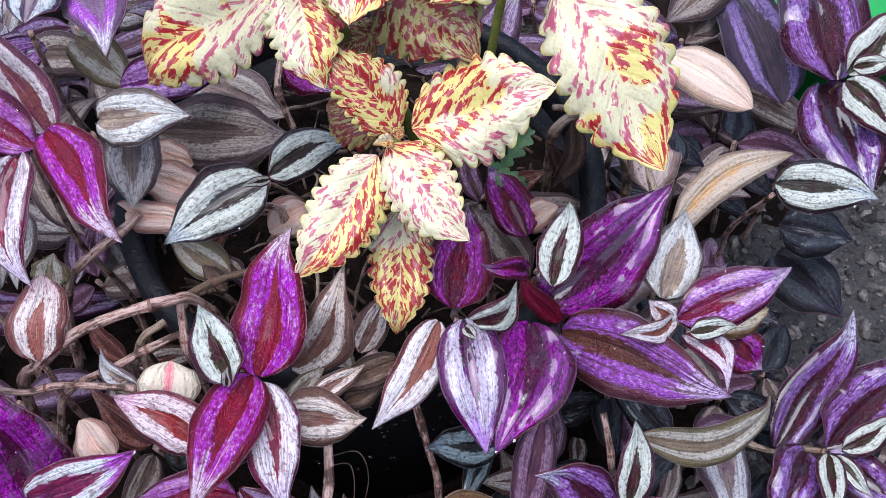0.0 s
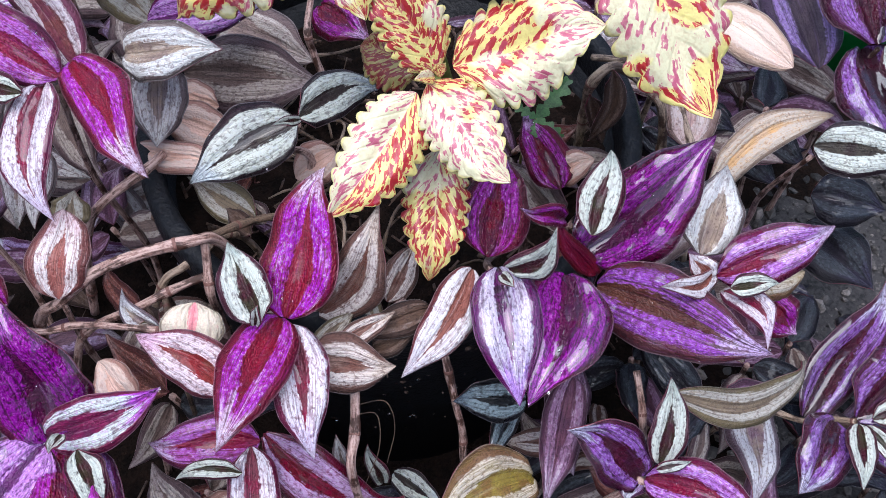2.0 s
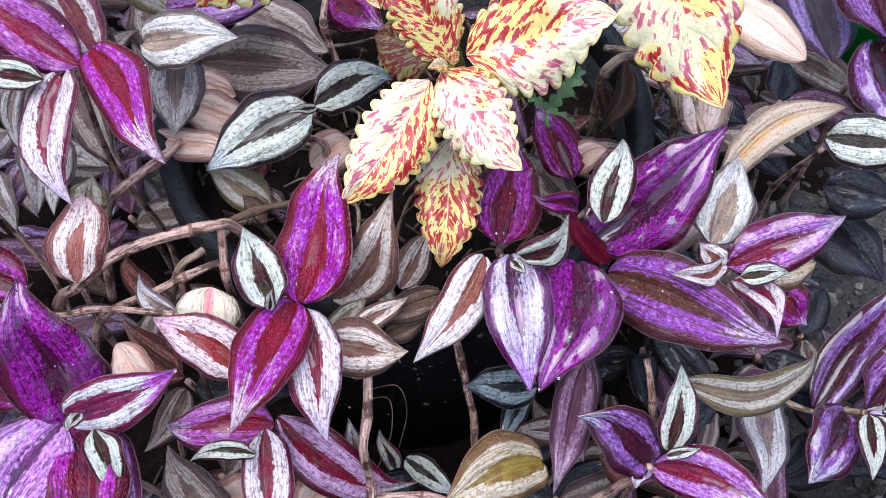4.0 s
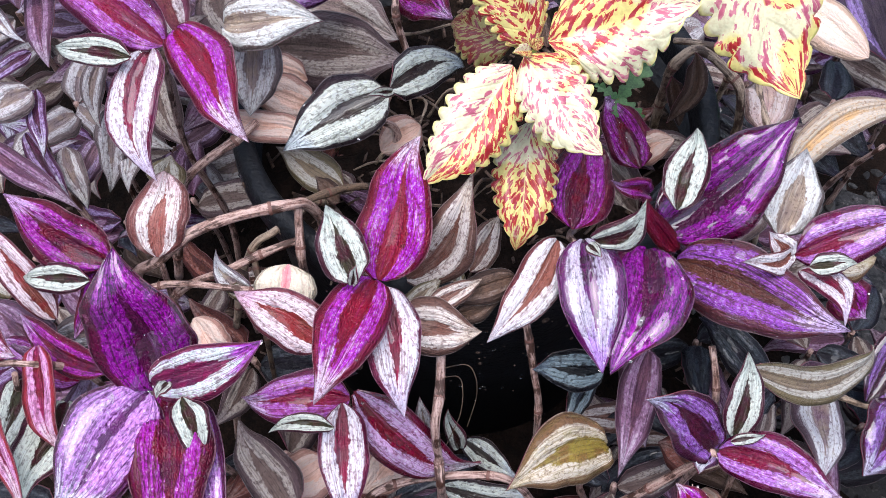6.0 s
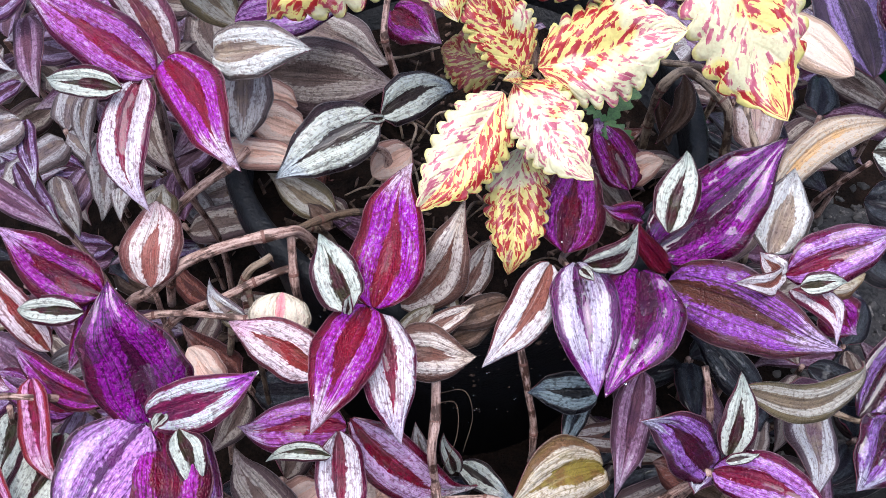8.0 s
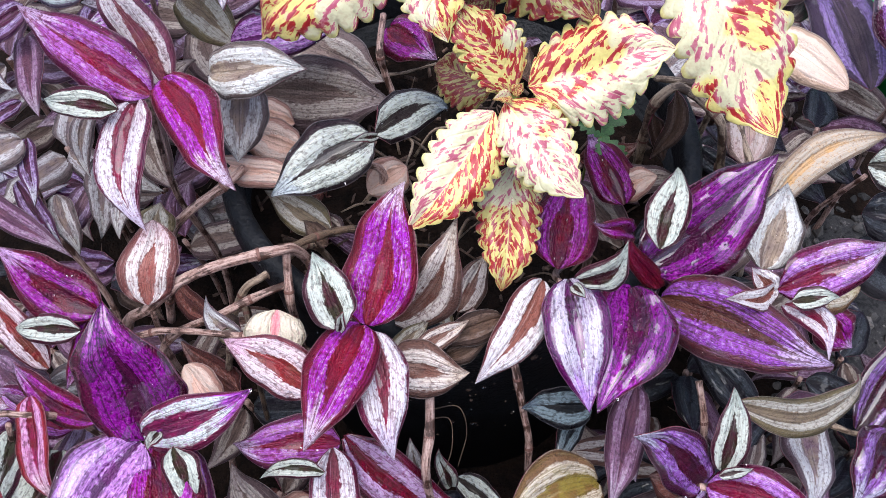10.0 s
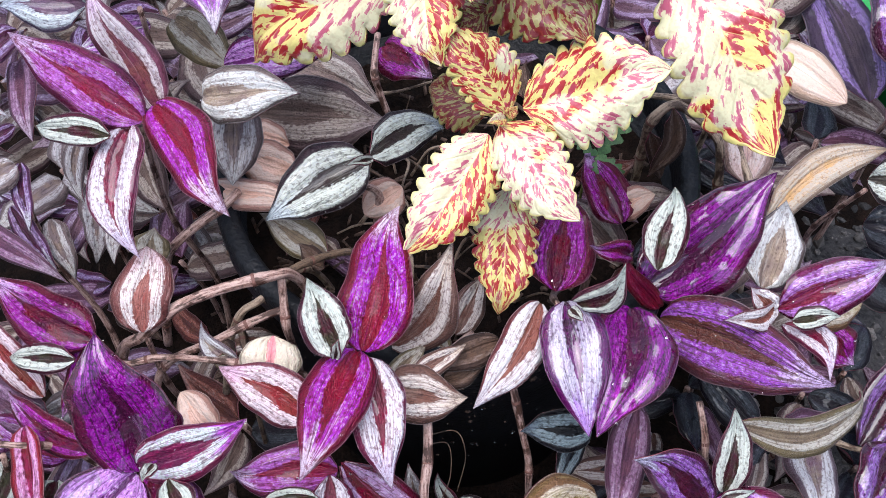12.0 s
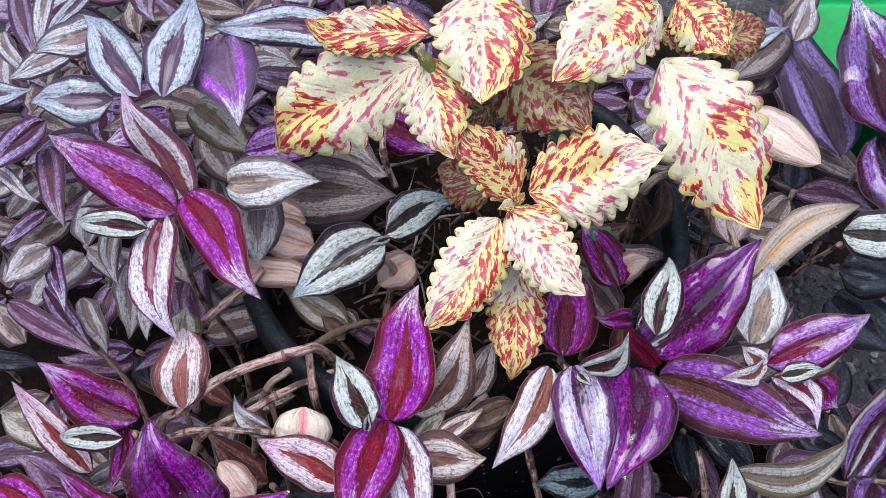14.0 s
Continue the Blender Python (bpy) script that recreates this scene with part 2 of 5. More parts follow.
MINT, MAROON, PLUM, DARK = (0.85, 0.87, 0.82), (0.36, 0.04, 0.1), (0.28, 0.06, 0.2), (0.17, 0.1, 0.13)
LEAF = {
    "violet": zebrina("leaf_violet", (0.43, 0.05, 0.14), (0.47, 0.06, 0.17), (0.57, 0.09, 0.65), (0.93, 0.85, 0.94), (0.5, 0.06, 0.18), 0.26, 0.72, 0.9, 0.4, 0.28, 0.2, 0.35),
    "magenta": zebrina("leaf_magenta", (0.45, 0.05, 0.15), (0.4, 0.05, 0.15), (0.6, 0.15, 0.66), (0.92, 0.84, 0.93), (0.48, 0.06, 0.2), 0.28, 0.7, 0.9, 0.4, 0.28, 0.2, 0.45),
    "silver": zebrina("leaf_silver", (0.46, 0.1, 0.22), (0.42, 0.22, 0.26), (0.95, 0.92, 0.95), (0.9, 0.84, 0.94), (0.48, 0.12, 0.28), 0.24, 0.82, 0.9, 0.4, 0.28, 0.3, 0.75),
    "silverwet": zebrina("leaf_silver_wet", (0.42, 0.1, 0.4), DARK, (0.92, 0.88, 0.94), (0.72, 0.55, 0.85), (0.46, 0.09, 0.42), 0.16, 0.7, 0.15, 0.3, 0.2, 0.65, 0.75),
    "white": zebrina("leaf_white", (0.44, 0.25, 0.21), (0.52, 0.32, 0.28), (0.96, 0.94, 0.95), (0.92, 0.89, 0.92), (0.48, 0.22, 0.24), 0.26, 0.87, 1.0, 0.25, 0.3, 0.2, 0.8),
    "rose": zebrina("leaf_rose", (0.48, 0.13, 0.15), (0.44, 0.24, 0.2), (0.95, 0.88, 0.91), (0.88, 0.72, 0.82), (0.54, 0.24, 0.3), 0.26, 0.83, 0.9, 0.3, 0.3, 0.2, 0.75),
    "brown": zebrina("leaf_brown", (0.42, 0.27, 0.23), (0.48, 0.37, 0.33), (0.92, 0.87, 0.84), (0.88, 0.81, 0.74), (0.48, 0.34, 0.3), 0.24, 0.66, 0.7, 0.3, 0.4, 0.05, 0.75),
    "mint": zebrina("leaf_mint", (0.22, 0.04, 0.1), (0.18, 0.17, 0.09), MINT, (0.74, 0.78, 0.74), (0.32, 0.09, 0.18), 0.26, 0.78, 0.7, 0.15, 0.3, 0.2, 1.0),
    "magsilver": zebrina("leaf_magenta_silver", (0.46, 0.05, 0.18), MAROON, (0.84, 0.68, 0.86), (0.92, 0.9, 0.94), (0.46, 0.06, 0.2), 0.2, 0.72, 0.9, 0.3, 0.26, 0.5),
    "frost": zebrina("leaf_frost", (0.33, 0.22, 0.32), (0.38, 0.28, 0.34), (0.78, 0.82, 0.83), (0.7, 0.74, 0.79), (0.34, 0.25, 0.38), 0.3, 0.82, 0.9, 0.4, 0.3, 0.3, 0.95),
    "frostgrey": zebrina("leaf_frost_grey", (0.6, 0.53, 0.46), (0.5, 0.43, 0.4), (0.92, 0.92, 0.91), (0.84, 0.84, 0.83), (0.5, 0.43, 0.42), 0.34, 0.8, 0.9, 0.45, 0.3, 0.3, 0.95),
    "plumdark": zebrina("leaf_plum_dark", (0.24, 0.05, 0.13), (0.19, 0.07, 0.13), (0.52, 0.32, 0.64), (0.8, 0.78, 0.88), (0.3, 0.08, 0.2), 0.3, 0.72, 0.8, 0.4, 0.26, 0.5, 0.4),
    "dry": zebrina("leaf_dry", (0.3, 0.23, 0.19), (0.36, 0.27, 0.22), (0.4, 0.32, 0.28), (0.34, 0.27, 0.24), (0.28, 0.2, 0.17), 0.3, 0.6, 0.2, 0.3, 0.6, 0.0),
    # lavender bands carry the wet leaf's sky reflection in their colour
    "lavender": zebrina("leaf_lavender_sheen", (0.34, 0.12, 0.34), (0.26, 0.12, 0.28), (0.74, 0.5, 0.8), (0.9, 0.87, 0.93), (0.38, 0.1, 0.28), 0.07, 0.84, 0.8, 0.5, 0.22, 0.4, 0.5),
    # near-black leaf with grey-silver bands
    "blacksilver": zebrina("leaf_black_silver", (0.05, 0.05, 0.06), (0.07, 0.07, 0.08), (0.48, 0.54, 0.56), (0.36, 0.41, 0.46), (0.07, 0.06, 0.09), 0.2, 0.72, 0.3, 0.3, 0.3, 0.28),
    "mauve": zebrina("leaf_mauve", (0.33, 0.23, 0.28), (0.38, 0.28, 0.32), (0.58, 0.49, 0.62), (0.74, 0.71, 0.76), (0.36, 0.23, 0.32), 0.3, 0.66, 0.6, 0.4, 0.4, 0.1),
    "blackmint": zebrina("leaf_black_mint", (0.16, 0.11, 0.11), (0.22, 0.2, 0.17), MINT, (0.78, 0.82, 0.84), (0.2, 0.13, 0.16), 0.2, 0.78, 0.5, 0.45, 0.3, 0.25, 0.95),
    "plum": zebrina("leaf_plum", (0.36, 0.03, 0.13), (0.26, 0.05, 0.17), (0.56, 0.11, 0.57), (0.8, 0.64, 0.84), (0.4, 0.05, 0.18), 0.3, 0.68, 0.8, 0.5, 0.28, 0.2, 0.3),
    "plumwet": zebrina("leaf_plum_wet", (0.42, 0.08, 0.25), PLUM, (0.84, 0.88, 0.87), (0.66, 0.26, 0.74), (0.46, 0.08, 0.26), 0.36, 0.76, 0.4, 0.3),
    "deep": zebrina("leaf_deep", (0.28, 0.03, 0.2), (0.22, 0.03, 0.17), (0.5, 0.03, 0.52), (0.64, 0.2, 0.66), (0.38, 0.03, 0.22), 0.2, 0.78, 0.4, 0.6, 0.24, 0.55, 0.3),
    "umber": zebrina("leaf_umber", (0.28, 0.14, 0.13), (0.32, 0.18, 0.14), (0.52, 0.24, 0.64), (0.78, 0.68, 0.86), (0.38, 0.16, 0.2), 0.2, 0.74, 0.7, 0.5, 0.28, 0.3, 0.3),
    "lilac": zebrina("leaf_lilac", (0.41, 0.05, 0.17), (0.36, 0.06, 0.19), (0.68, 0.44, 0.78), (0.87, 0.78, 0.92), (0.42, 0.07, 0.24), 0.26, 0.74, 0.8, 0.4, 0.25, 0.3),
    "lilacdark": zebrina("leaf_lilac_dark", PLUM, (0.22, 0.12, 0.17), (0.6, 0.5, 0.68), (0.86, 0.86, 0.9), (0.36, 0.16, 0.32), 0.28, 0.7, 0.8, 0.5),
    "rosewood": zebrina("leaf_rosewood", (0.44, 0.05, 0.17), (0.44, 0.12, 0.26), (0.63, 0.33, 0.69), (0.82, 0.7, 0.86), (0.42, 0.1, 0.27), 0.26, 0.74, 0.8, 0.6, 0.28, 0.22, 0.4),
    "rust": zebrina("leaf_rust", (0.46, 0.26, 0.26), (0.44, 0.2, 0.28), (0.9, 0.86, 0.87), (0.84, 0.72, 0.84), (0.5, 0.26, 0.36), 0.27, 0.7, 0.9, 0.3, 0.3, 0.2, 0.8),
    "wine": zebrina("leaf_wine", (0.48, 0.1, 0.28), MAROON, (0.8, 0.56, 0.74), (0.86, 0.74, 0.8), (0.6, 0.14, 0.2), 0.26, 0.66, 0.9, 0.3),
    "backside": zebrina("leaf_underside", (0.42, 0.04, 0.14), (0.36, 0.04, 0.16), (0.44, 0.05, 0.18), (0.4, 0.05, 0.2), (0.46, 0.06, 0.14), 0.3, 0.6, 0.2, 0.0),
    "ash": zebrina("leaf_ash", (0.46, 0.4, 0.41), (0.52, 0.45, 0.41), (0.78, 0.76, 0.77), (0.86, 0.85, 0.84), (0.5, 0.43, 0.43), 0.26, 0.7, 0.7, 0.4, 0.4, 0.05),
    "ashsilver": zebrina("leaf_ash_silver", (0.45, 0.36, 0.4), (0.56, 0.5, 0.44), (0.88, 0.88, 0.89), (0.8, 0.8, 0.83), (0.44, 0.36, 0.4), 0.3, 0.74, 0.9, 0.35),
    "dull": zebrina("leaf_dull", (0.36, 0.29, 0.27), (0.42, 0.35, 0.32), (0.68, 0.63, 0.59), (0.6, 0.54, 0.53), (0.38, 0.29, 0.3), 0.24, 0.62, 0.5, 0.4, 0.45, 0.0),
    "dullwide": zebrina("leaf_dull_wide", (0.58, 0.5, 0.48), (0.62, 0.54, 0.5), (0.84, 0.8, 0.76), (0.77, 0.72, 0.69), (0.56, 0.47, 0.46), 0.28, 0.62, 0.4, 0.3, 0.4, 0.1, 0.8),
    "olive": zebrina("leaf_olive", (0.52, 0.46, 0.2), (0.44, 0.33, 0.18), (0.84, 0.79, 0.72), (0.74, 0.68, 0.58), (0.52, 0.38, 0.26), 0.28, 0.68, 0.9, 0.3, 0.35),
    "oliveash": zebrina("leaf_olive_ash", (0.44, 0.38, 0.32), (0.5, 0.44, 0.36), (0.76, 0.74, 0.7), (0.68, 0.65, 0.6), (0.5, 0.44, 0.32), 0.24, 0.66, 0.6, 0.3, 0.4, 0.0),
    "russet": zebrina("leaf_russet", (0.32, 0.17, 0.12), (0.3, 0.16, 0.16), (0.5, 0.3, 0.26), (0.52, 0.4, 0.38), (0.36, 0.16, 0.14), 0.25, 0.6, 0.3, 0.3, 0.45, 0.0),
    "plumdull": zebrina("leaf_plum_dull", (0.36, 0.22, 0.28), (0.3, 0.18, 0.26), (0.55, 0.41, 0.53), (0.66, 0.58, 0.65), (0.38, 0.23, 0.32), 0.26, 0.7, 0.5, 0.5, 0.4),
    "pink": zebrina("leaf_pink", (0.56, 0.36, 0.33), (0.5, 0.24, 0.22), (0.94, 0.9, 0.89), (0.9, 0.8, 0.82), (0.52, 0.3, 0.29), 0.26, 0.66, 0.4, 0.3),
    "pinkpale": zebrina("leaf_pink_pale", (0.66, 0.54, 0.52), (0.7, 0.6, 0.54), (0.82, 0.76, 0.74), (0.8, 0.7, 0.68), (0.62, 0.5, 0.46), 0.26, 0.7, 0.3, 0.2, 0.45, 0.0),
    "peach": zebrina("leaf_peach", (0.86, 0.71, 0.64), (0.8, 0.63, 0.55), (0.91, 0.8, 0.74), (0.88, 0.76, 0.69), (0.78, 0.58, 0.52), 0.3, 0.7, 0.3, 0.2, 0.4, 0.15, 1.1),
    "straw": zebrina("leaf_straw", (0.78, 0.62, 0.42), (0.74, 0.62, 0.5), (0.8, 0.75, 0.69), (0.72, 0.65, 0.58), (0.74, 0.64, 0.56), 0.16, 0.76, 0.5, 0.3, 0.45, 0.05),
    "cream": zebrina("leaf_cream", (0.9, 0.79, 0.7), (0.92, 0.83, 0.76), (0.94, 0.84, 0.77), (0.9, 0.78, 0.71), (0.88, 0.74, 0.64), 0.2, 0.7, 0.3, 0.1, 0.5, 0.0, 1.4),
    "creampink": zebrina("leaf_cream_pink", (0.82, 0.5, 0.54), (0.88, 0.66, 0.64), (0.94, 0.89, 0.8), (0.93, 0.86, 0.76), (0.92, 0.84, 0.72), 0.12, 0.94, 0.0, 0.1, 0.45, 0.0, 1.3),
    "orchid": zebrina("leaf_orchid", (0.5, 0.4, 0.5), (0.44, 0.33, 0.43), (0.62, 0.24, 0.72), (0.92, 0.88, 0.93), (0.45, 0.32, 0.46), 0.42, 0.7, 0.9, 0.4),
    "slate": zebrina("leaf_slate", (0.25, 0.2, 0.25), (0.3, 0.25, 0.28), (0.56, 0.45, 0.69), (0.68, 0.62, 0.76), (0.29, 0.22, 0.32), 0.32, 0.7, 0.8, 0.4, 0.35, 0.2),
    # near-black: the shade on low leaves is put into this colour
    "dark": zebrina("leaf_shade_dark", (0.11, 0.1, 0.12), (0.14, 0.12, 0.16), (0.22, 0.24, 0.26), (0.18, 0.17, 0.24), (0.12, 0.1, 0.14), 0.24, 0.7, 0.3, 0.3, 0.3, 0.22),
}


def underside():
    n = Nodes("leaf_back")
    color = n.mix(n.ramp(n.noise(n.local(), 120.0), 0.35, 0.65), srgb(0.4, 0.1, 0.2), srgb(0.46, 0.2, 0.24))
    return n.done(color, 0.4)


BACK = underside()


def coleus_paint(name, amount=0.4, warm=0.0, along_tip=0.0, by_half=0.0, shade=1.0):
    """A coleus leaf: cream with rose blots, passing into yellow with red ones; the blots lie along the side veins and stop at them."""
    n = Nodes(name)
    u, v = n.uv()
    half = n.half()
    along = n.math("MULTIPLY_ADD", v, -0.3, u)
    pack = n.add("ShaderNodeCombineXYZ")
    n.put(n.math("MULTIPLY", along, 15.0), pack.inputs[0])
    n.put(n.math("MULTIPLY", v, 4.6), pack.inputs[1])
    n.put(n.math("ADD", n.math("MULTIPLY", n.random(), 60.0), n.math("MULTIPLY", half, 9.0)), pack.inputs[2])
    blots = n.noise(pack.outputs[0], 1.05, 2.5, 0.55)
    patch = n.add("ShaderNodeTexVoronoi")
    n.put(pack.outputs[0], patch.inputs["Vector"])
    patch.inputs["Scale"].default_value = 1.6
    block = n.add("ShaderNodeSeparateColor")
    n.put(patch.outputs["Color"], block.inputs[0])
    fine = n.noise(n.local(), 700.0, 1.5)
    crumb = n.noise(n.local(), 300.0, 2.0)
    drive = n.math("ADD", n.math("MULTIPLY", blots, 0.75), n.math("MULTIPLY", block.outputs[0], 0.24))
    drive = n.math("ADD", drive, n.math("ADD", n.math("MULTIPLY_ADD", crumb, 0.26, -0.13), n.math("MULTIPLY_ADD", fine, 0.1, -0.05)))
    drive = n.math("ADD", drive, n.ramp(v, 0.8, 0.97, 0.0, -0.05))
    zone = n.math("ADD", n.noise(n.local(), 48.0, 2.0), n.math("MULTIPLY", n.math("SUBTRACT", u, 0.5), 0.5 * along_tip))
    zone = n.math("ADD", zone, n.math("MULTIPLY_ADD", n.math("SUBTRACT", half, 0.5), 0.4 * by_half, warm))
    zone = n.math("ADD", zone, n.math("MULTIPLY_ADD", fine, 0.08, -0.04))
    warmth = n.ramp(zone, 0.48, 0.55)
    drive = n.math("ADD", drive, n.math("MULTIPLY_ADD", warmth, 0.07, -0.015))
    cut = 0.612 - 0.14 * amount
    spot = n.ramp(drive, cut - 0.006, cut + 0.006)
    core = n.ramp(drive, cut + 0.01, cut + 0.09)
    vein = n.math("ABSOLUTE", n.math("SINE", n.math("MULTIPLY", along, 25.0)))
    line = n.math("MAXIMUM", n.ramp(vein, 0.0, 0.13, 0.8, 0.0), n.ramp(v, 0.0, 0.035, 0.9, 0.0))
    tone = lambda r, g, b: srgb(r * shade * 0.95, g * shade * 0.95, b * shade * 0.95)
    pale = n.mix(warmth, tone(0.82, 0.8, 0.65), tone(0.83, 0.78, 0.47))
    pale = n.mix(n.ramp(v, 0.9, 0.97, 0.0, 0.7), pale, tone(0.88, 0.84, 0.5))
    rose = n.mix(core, tone(0.75, 0.48, 0.52), tone(0.66, 0.32, 0.41))
    red = n.mix(n.math("MULTIPLY", warmth, n.ramp(block.outputs[1], 0.15, 0.45, 0.6, 1.0)), rose, n.mix(core, tone(0.7, 0.22, 0.18), tone(0.6, 0.09, 0.11)))
    color = n.mix(n.math("MULTIPLY", spot, n.ramp(line, 0.0, 1.0, 1.0, 0.3)), pale, red)
    color = n.mix(n.ramp(fine, 0.35, 0.55, 0.16, 0.0), color, tone(0.62, 0.3, 0.3))
    puff = n.math("ADD", n.ramp(vein, 0.0, 0.5, 0.0, 0.45), n.math("ADD", n.math("MULTIPLY", fine, 0.4), n.math("MULTIPLY", crumb, 1.2)))
    return n.done(color, 0.4, puff, 0.0006, 0.6)


LEAF.update({
    "ccream": coleus_paint("coleus_cream", 0.42, -0.06, 0.3, 0.3),
    "ctip": coleus_paint("coleus_red_tip", 0.42, -0.07, 0.9, 0.2),
    "cbase": coleus_paint("coleus_red_base", 0.48, -0.09, -0.9, 0.2),
    "chalf": coleus_paint("coleus_two_halves", 0.44, -0.03, 0.1, 1.2),
    "cmix": coleus_paint("coleus_mixed", 0.46, -0.01, 0.1, 0.6),
    "cgold": coleus_paint("coleus_gold", 0.52, 0.14, 0.2, 0.2, 0.95),
    # olive copy, all colours scaled down by shade, for rear leaves and backs
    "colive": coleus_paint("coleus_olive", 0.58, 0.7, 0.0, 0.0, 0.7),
})


def simple(name, a, b, scale, rough, bump=0.0, distance=0.001, **more):
    n = Nodes(name)
    tone = n.noise(n.local(), scale, 5.0, 0.65)
    fine = n.noise(n.local(), scale * 7, 3.0)
    color = n.mix(n.ramp(n.math("MULTIPLY_ADD", fine, 0.4, n.math("MULTIPLY", tone, 0.6)), 0.36, 0.64), srgb(*a), srgb(*b))
    return n.done(color, rough, n.math("MULTIPLY_ADD", fine, 0.4, tone) if bump else None, distance, bump, **more)


def stem_bark(name, dark, mid, pale):
    """A fleshy stem: fine lines run along it, with brown scars and paler skin between."""
    n = Nodes(name)
    node, stretch = n.add("ShaderNodeUVMap"), n.add("ShaderNodeVectorMath")
    stretch.operation = "MULTIPLY"
    n.tree.links.new(node.outputs[0], stretch.inputs[0])
    stretch.inputs[1].default_value = (110, 11, 1)
    lines = n.noise(stretch.outputs[0], 1.0, 4.0, 0.7)
    scars = n.noise(n.local(), 130.0, 3.0, 0.6)
    fine = n.noise(n.local(), 1100.0, 2.0)
    color = n.mix(n.ramp(n.math("MULTIPLY_ADD", fine, 0.25, n.math("MULTIPLY", lines, 0.8)), 0.42, 0.62), srgb(*mid), srgb(*pale))
    color = n.mix(n.ramp(n.math("MULTIPLY_ADD", lines, -0.5, scars), 0.24, 0.36), color, srgb(*dark))
    color = n.mix(n.ramp(lines, 0.3, 0.4, 0.8, 0.0), color, srgb(*[0.6 * c for c in dark]))
    return n.done(color, 0.45, n.math("MULTIPLY_ADD", fine, 0.4, lines), 0.0012, 0.7)


STEM = {
    "brown": stem_bark("stem_brown", (0.25, 0.15, 0.11), (0.45, 0.32, 0.28), (0.7, 0.59, 0.55)),
    "twig": stem_bark("stem_twig", (0.16, 0.11, 0.08), (0.3, 0.23, 0.18), (0.44, 0.36, 0.29)),
    "dry": stem_bark("stem_dry", (0.3, 0.23, 0.18), (0.46, 0.38, 0.32), (0.66, 0.58, 0.5)),
    "green": simple("stem_green", (0.32, 0.36, 0.13), (0.46, 0.46, 0.2), 120, 0.45, 0.3, 0.0004),
}
NODE = simple("stem_joint", (0.34, 0.2, 0.17), (0.46, 0.32, 0.28), 300, 0.6, 0.7, 0.0005)
SOIL = simple("soil", (0.04, 0.028, 0.022), (0.13, 0.09, 0.07), 90, 0.9, 1.0, 0.004, Specular_IOR_Level=0.1)
CRUMB = simple("crumbs", (0.16, 0.11, 0.09), (0.4, 0.31, 0.26), 150, 0.8, 0.5, 0.001)
def stones(name, tones, ground):
    """Weathered grit: dark hollows, grey paste, pale grains; loose stones differ from one to the next."""
    n = Nodes(name)
    coarse, fine = n.noise(n.local(), 55.0, 4.0, 0.6), n.noise(n.local(), 420.0, 3.0, 0.6)
    value = n.math("MULTIPLY_ADD", fine, 0.5, n.math("MULTIPLY", coarse, 0.5))
    if not ground:
        value = n.math("MULTIPLY_ADD", n.add("ShaderNodeNewGeometry").outputs["Random Per Island"], 0.24, n.math("MULTIPLY_ADD", value, 0.6, 0.08))
    color = n.mix(n.ramp(value, 0.38, 0.5), srgb(*tones[0]), srgb(*tones[1]))
    color = n.mix(n.ramp(value, 0.54, 0.62), color, srgb(*tones[2]))
    return n.done(color, 0.8, value, 0.004, 0.8)


GRIT = stones("grit", ((0.04, 0.036, 0.04), (0.2, 0.19, 0.19), (0.36, 0.34, 0.33)), True)
PEBBLE = stones("pebble", ((0.1, 0.09, 0.09), (0.3, 0.285, 0.275), (0.5, 0.47, 0.45)), False)
POT = simple("pot_plastic", (0.04, 0.043, 0.052), (0.09, 0.095, 0.11), 60, 0.5, 0.9, 0.0022, Specular_IOR_Level=0.22)
GREEN = simple("green_plastic", (0.02, 0.5, 0.2), (0.03, 0.58, 0.25), 20, 0.4, 0.1, 0.001)
DROP = Nodes("water").done((1, 1, 1, 1), 0.02, Transmission_Weight=1.0, IOR=1.33)
WEED = simple("weed_green", (0.13, 0.26, 0.11), (0.25, 0.41, 0.2), 200, 0.45, 0.4, 0.0005)

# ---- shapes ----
TO_CAMERA = Vector((0, -0.57, 0.82)).normalized()  # fixed direction to the camera; leaf faces turn to it to fit its view


def part(name, bm, material, parent=None, label="", m=None):
    """Links a bmesh as one mesh object under a thing or a part."""
    mesh = bpy.data.meshes.new(name)
    bm.to_mesh(mesh)
    bm.free()
    for mat in material if isinstance(material, (list, tuple)) else [material]:
        mesh.materials.append(mat)
    mesh.shade_smooth()
    ob = new(name, mesh)
    if parent is not None:
        ob.parent = parent
    if m is not None:
        ob.matrix_basis = m
    if label:
        ob["label"] = label
    return ob


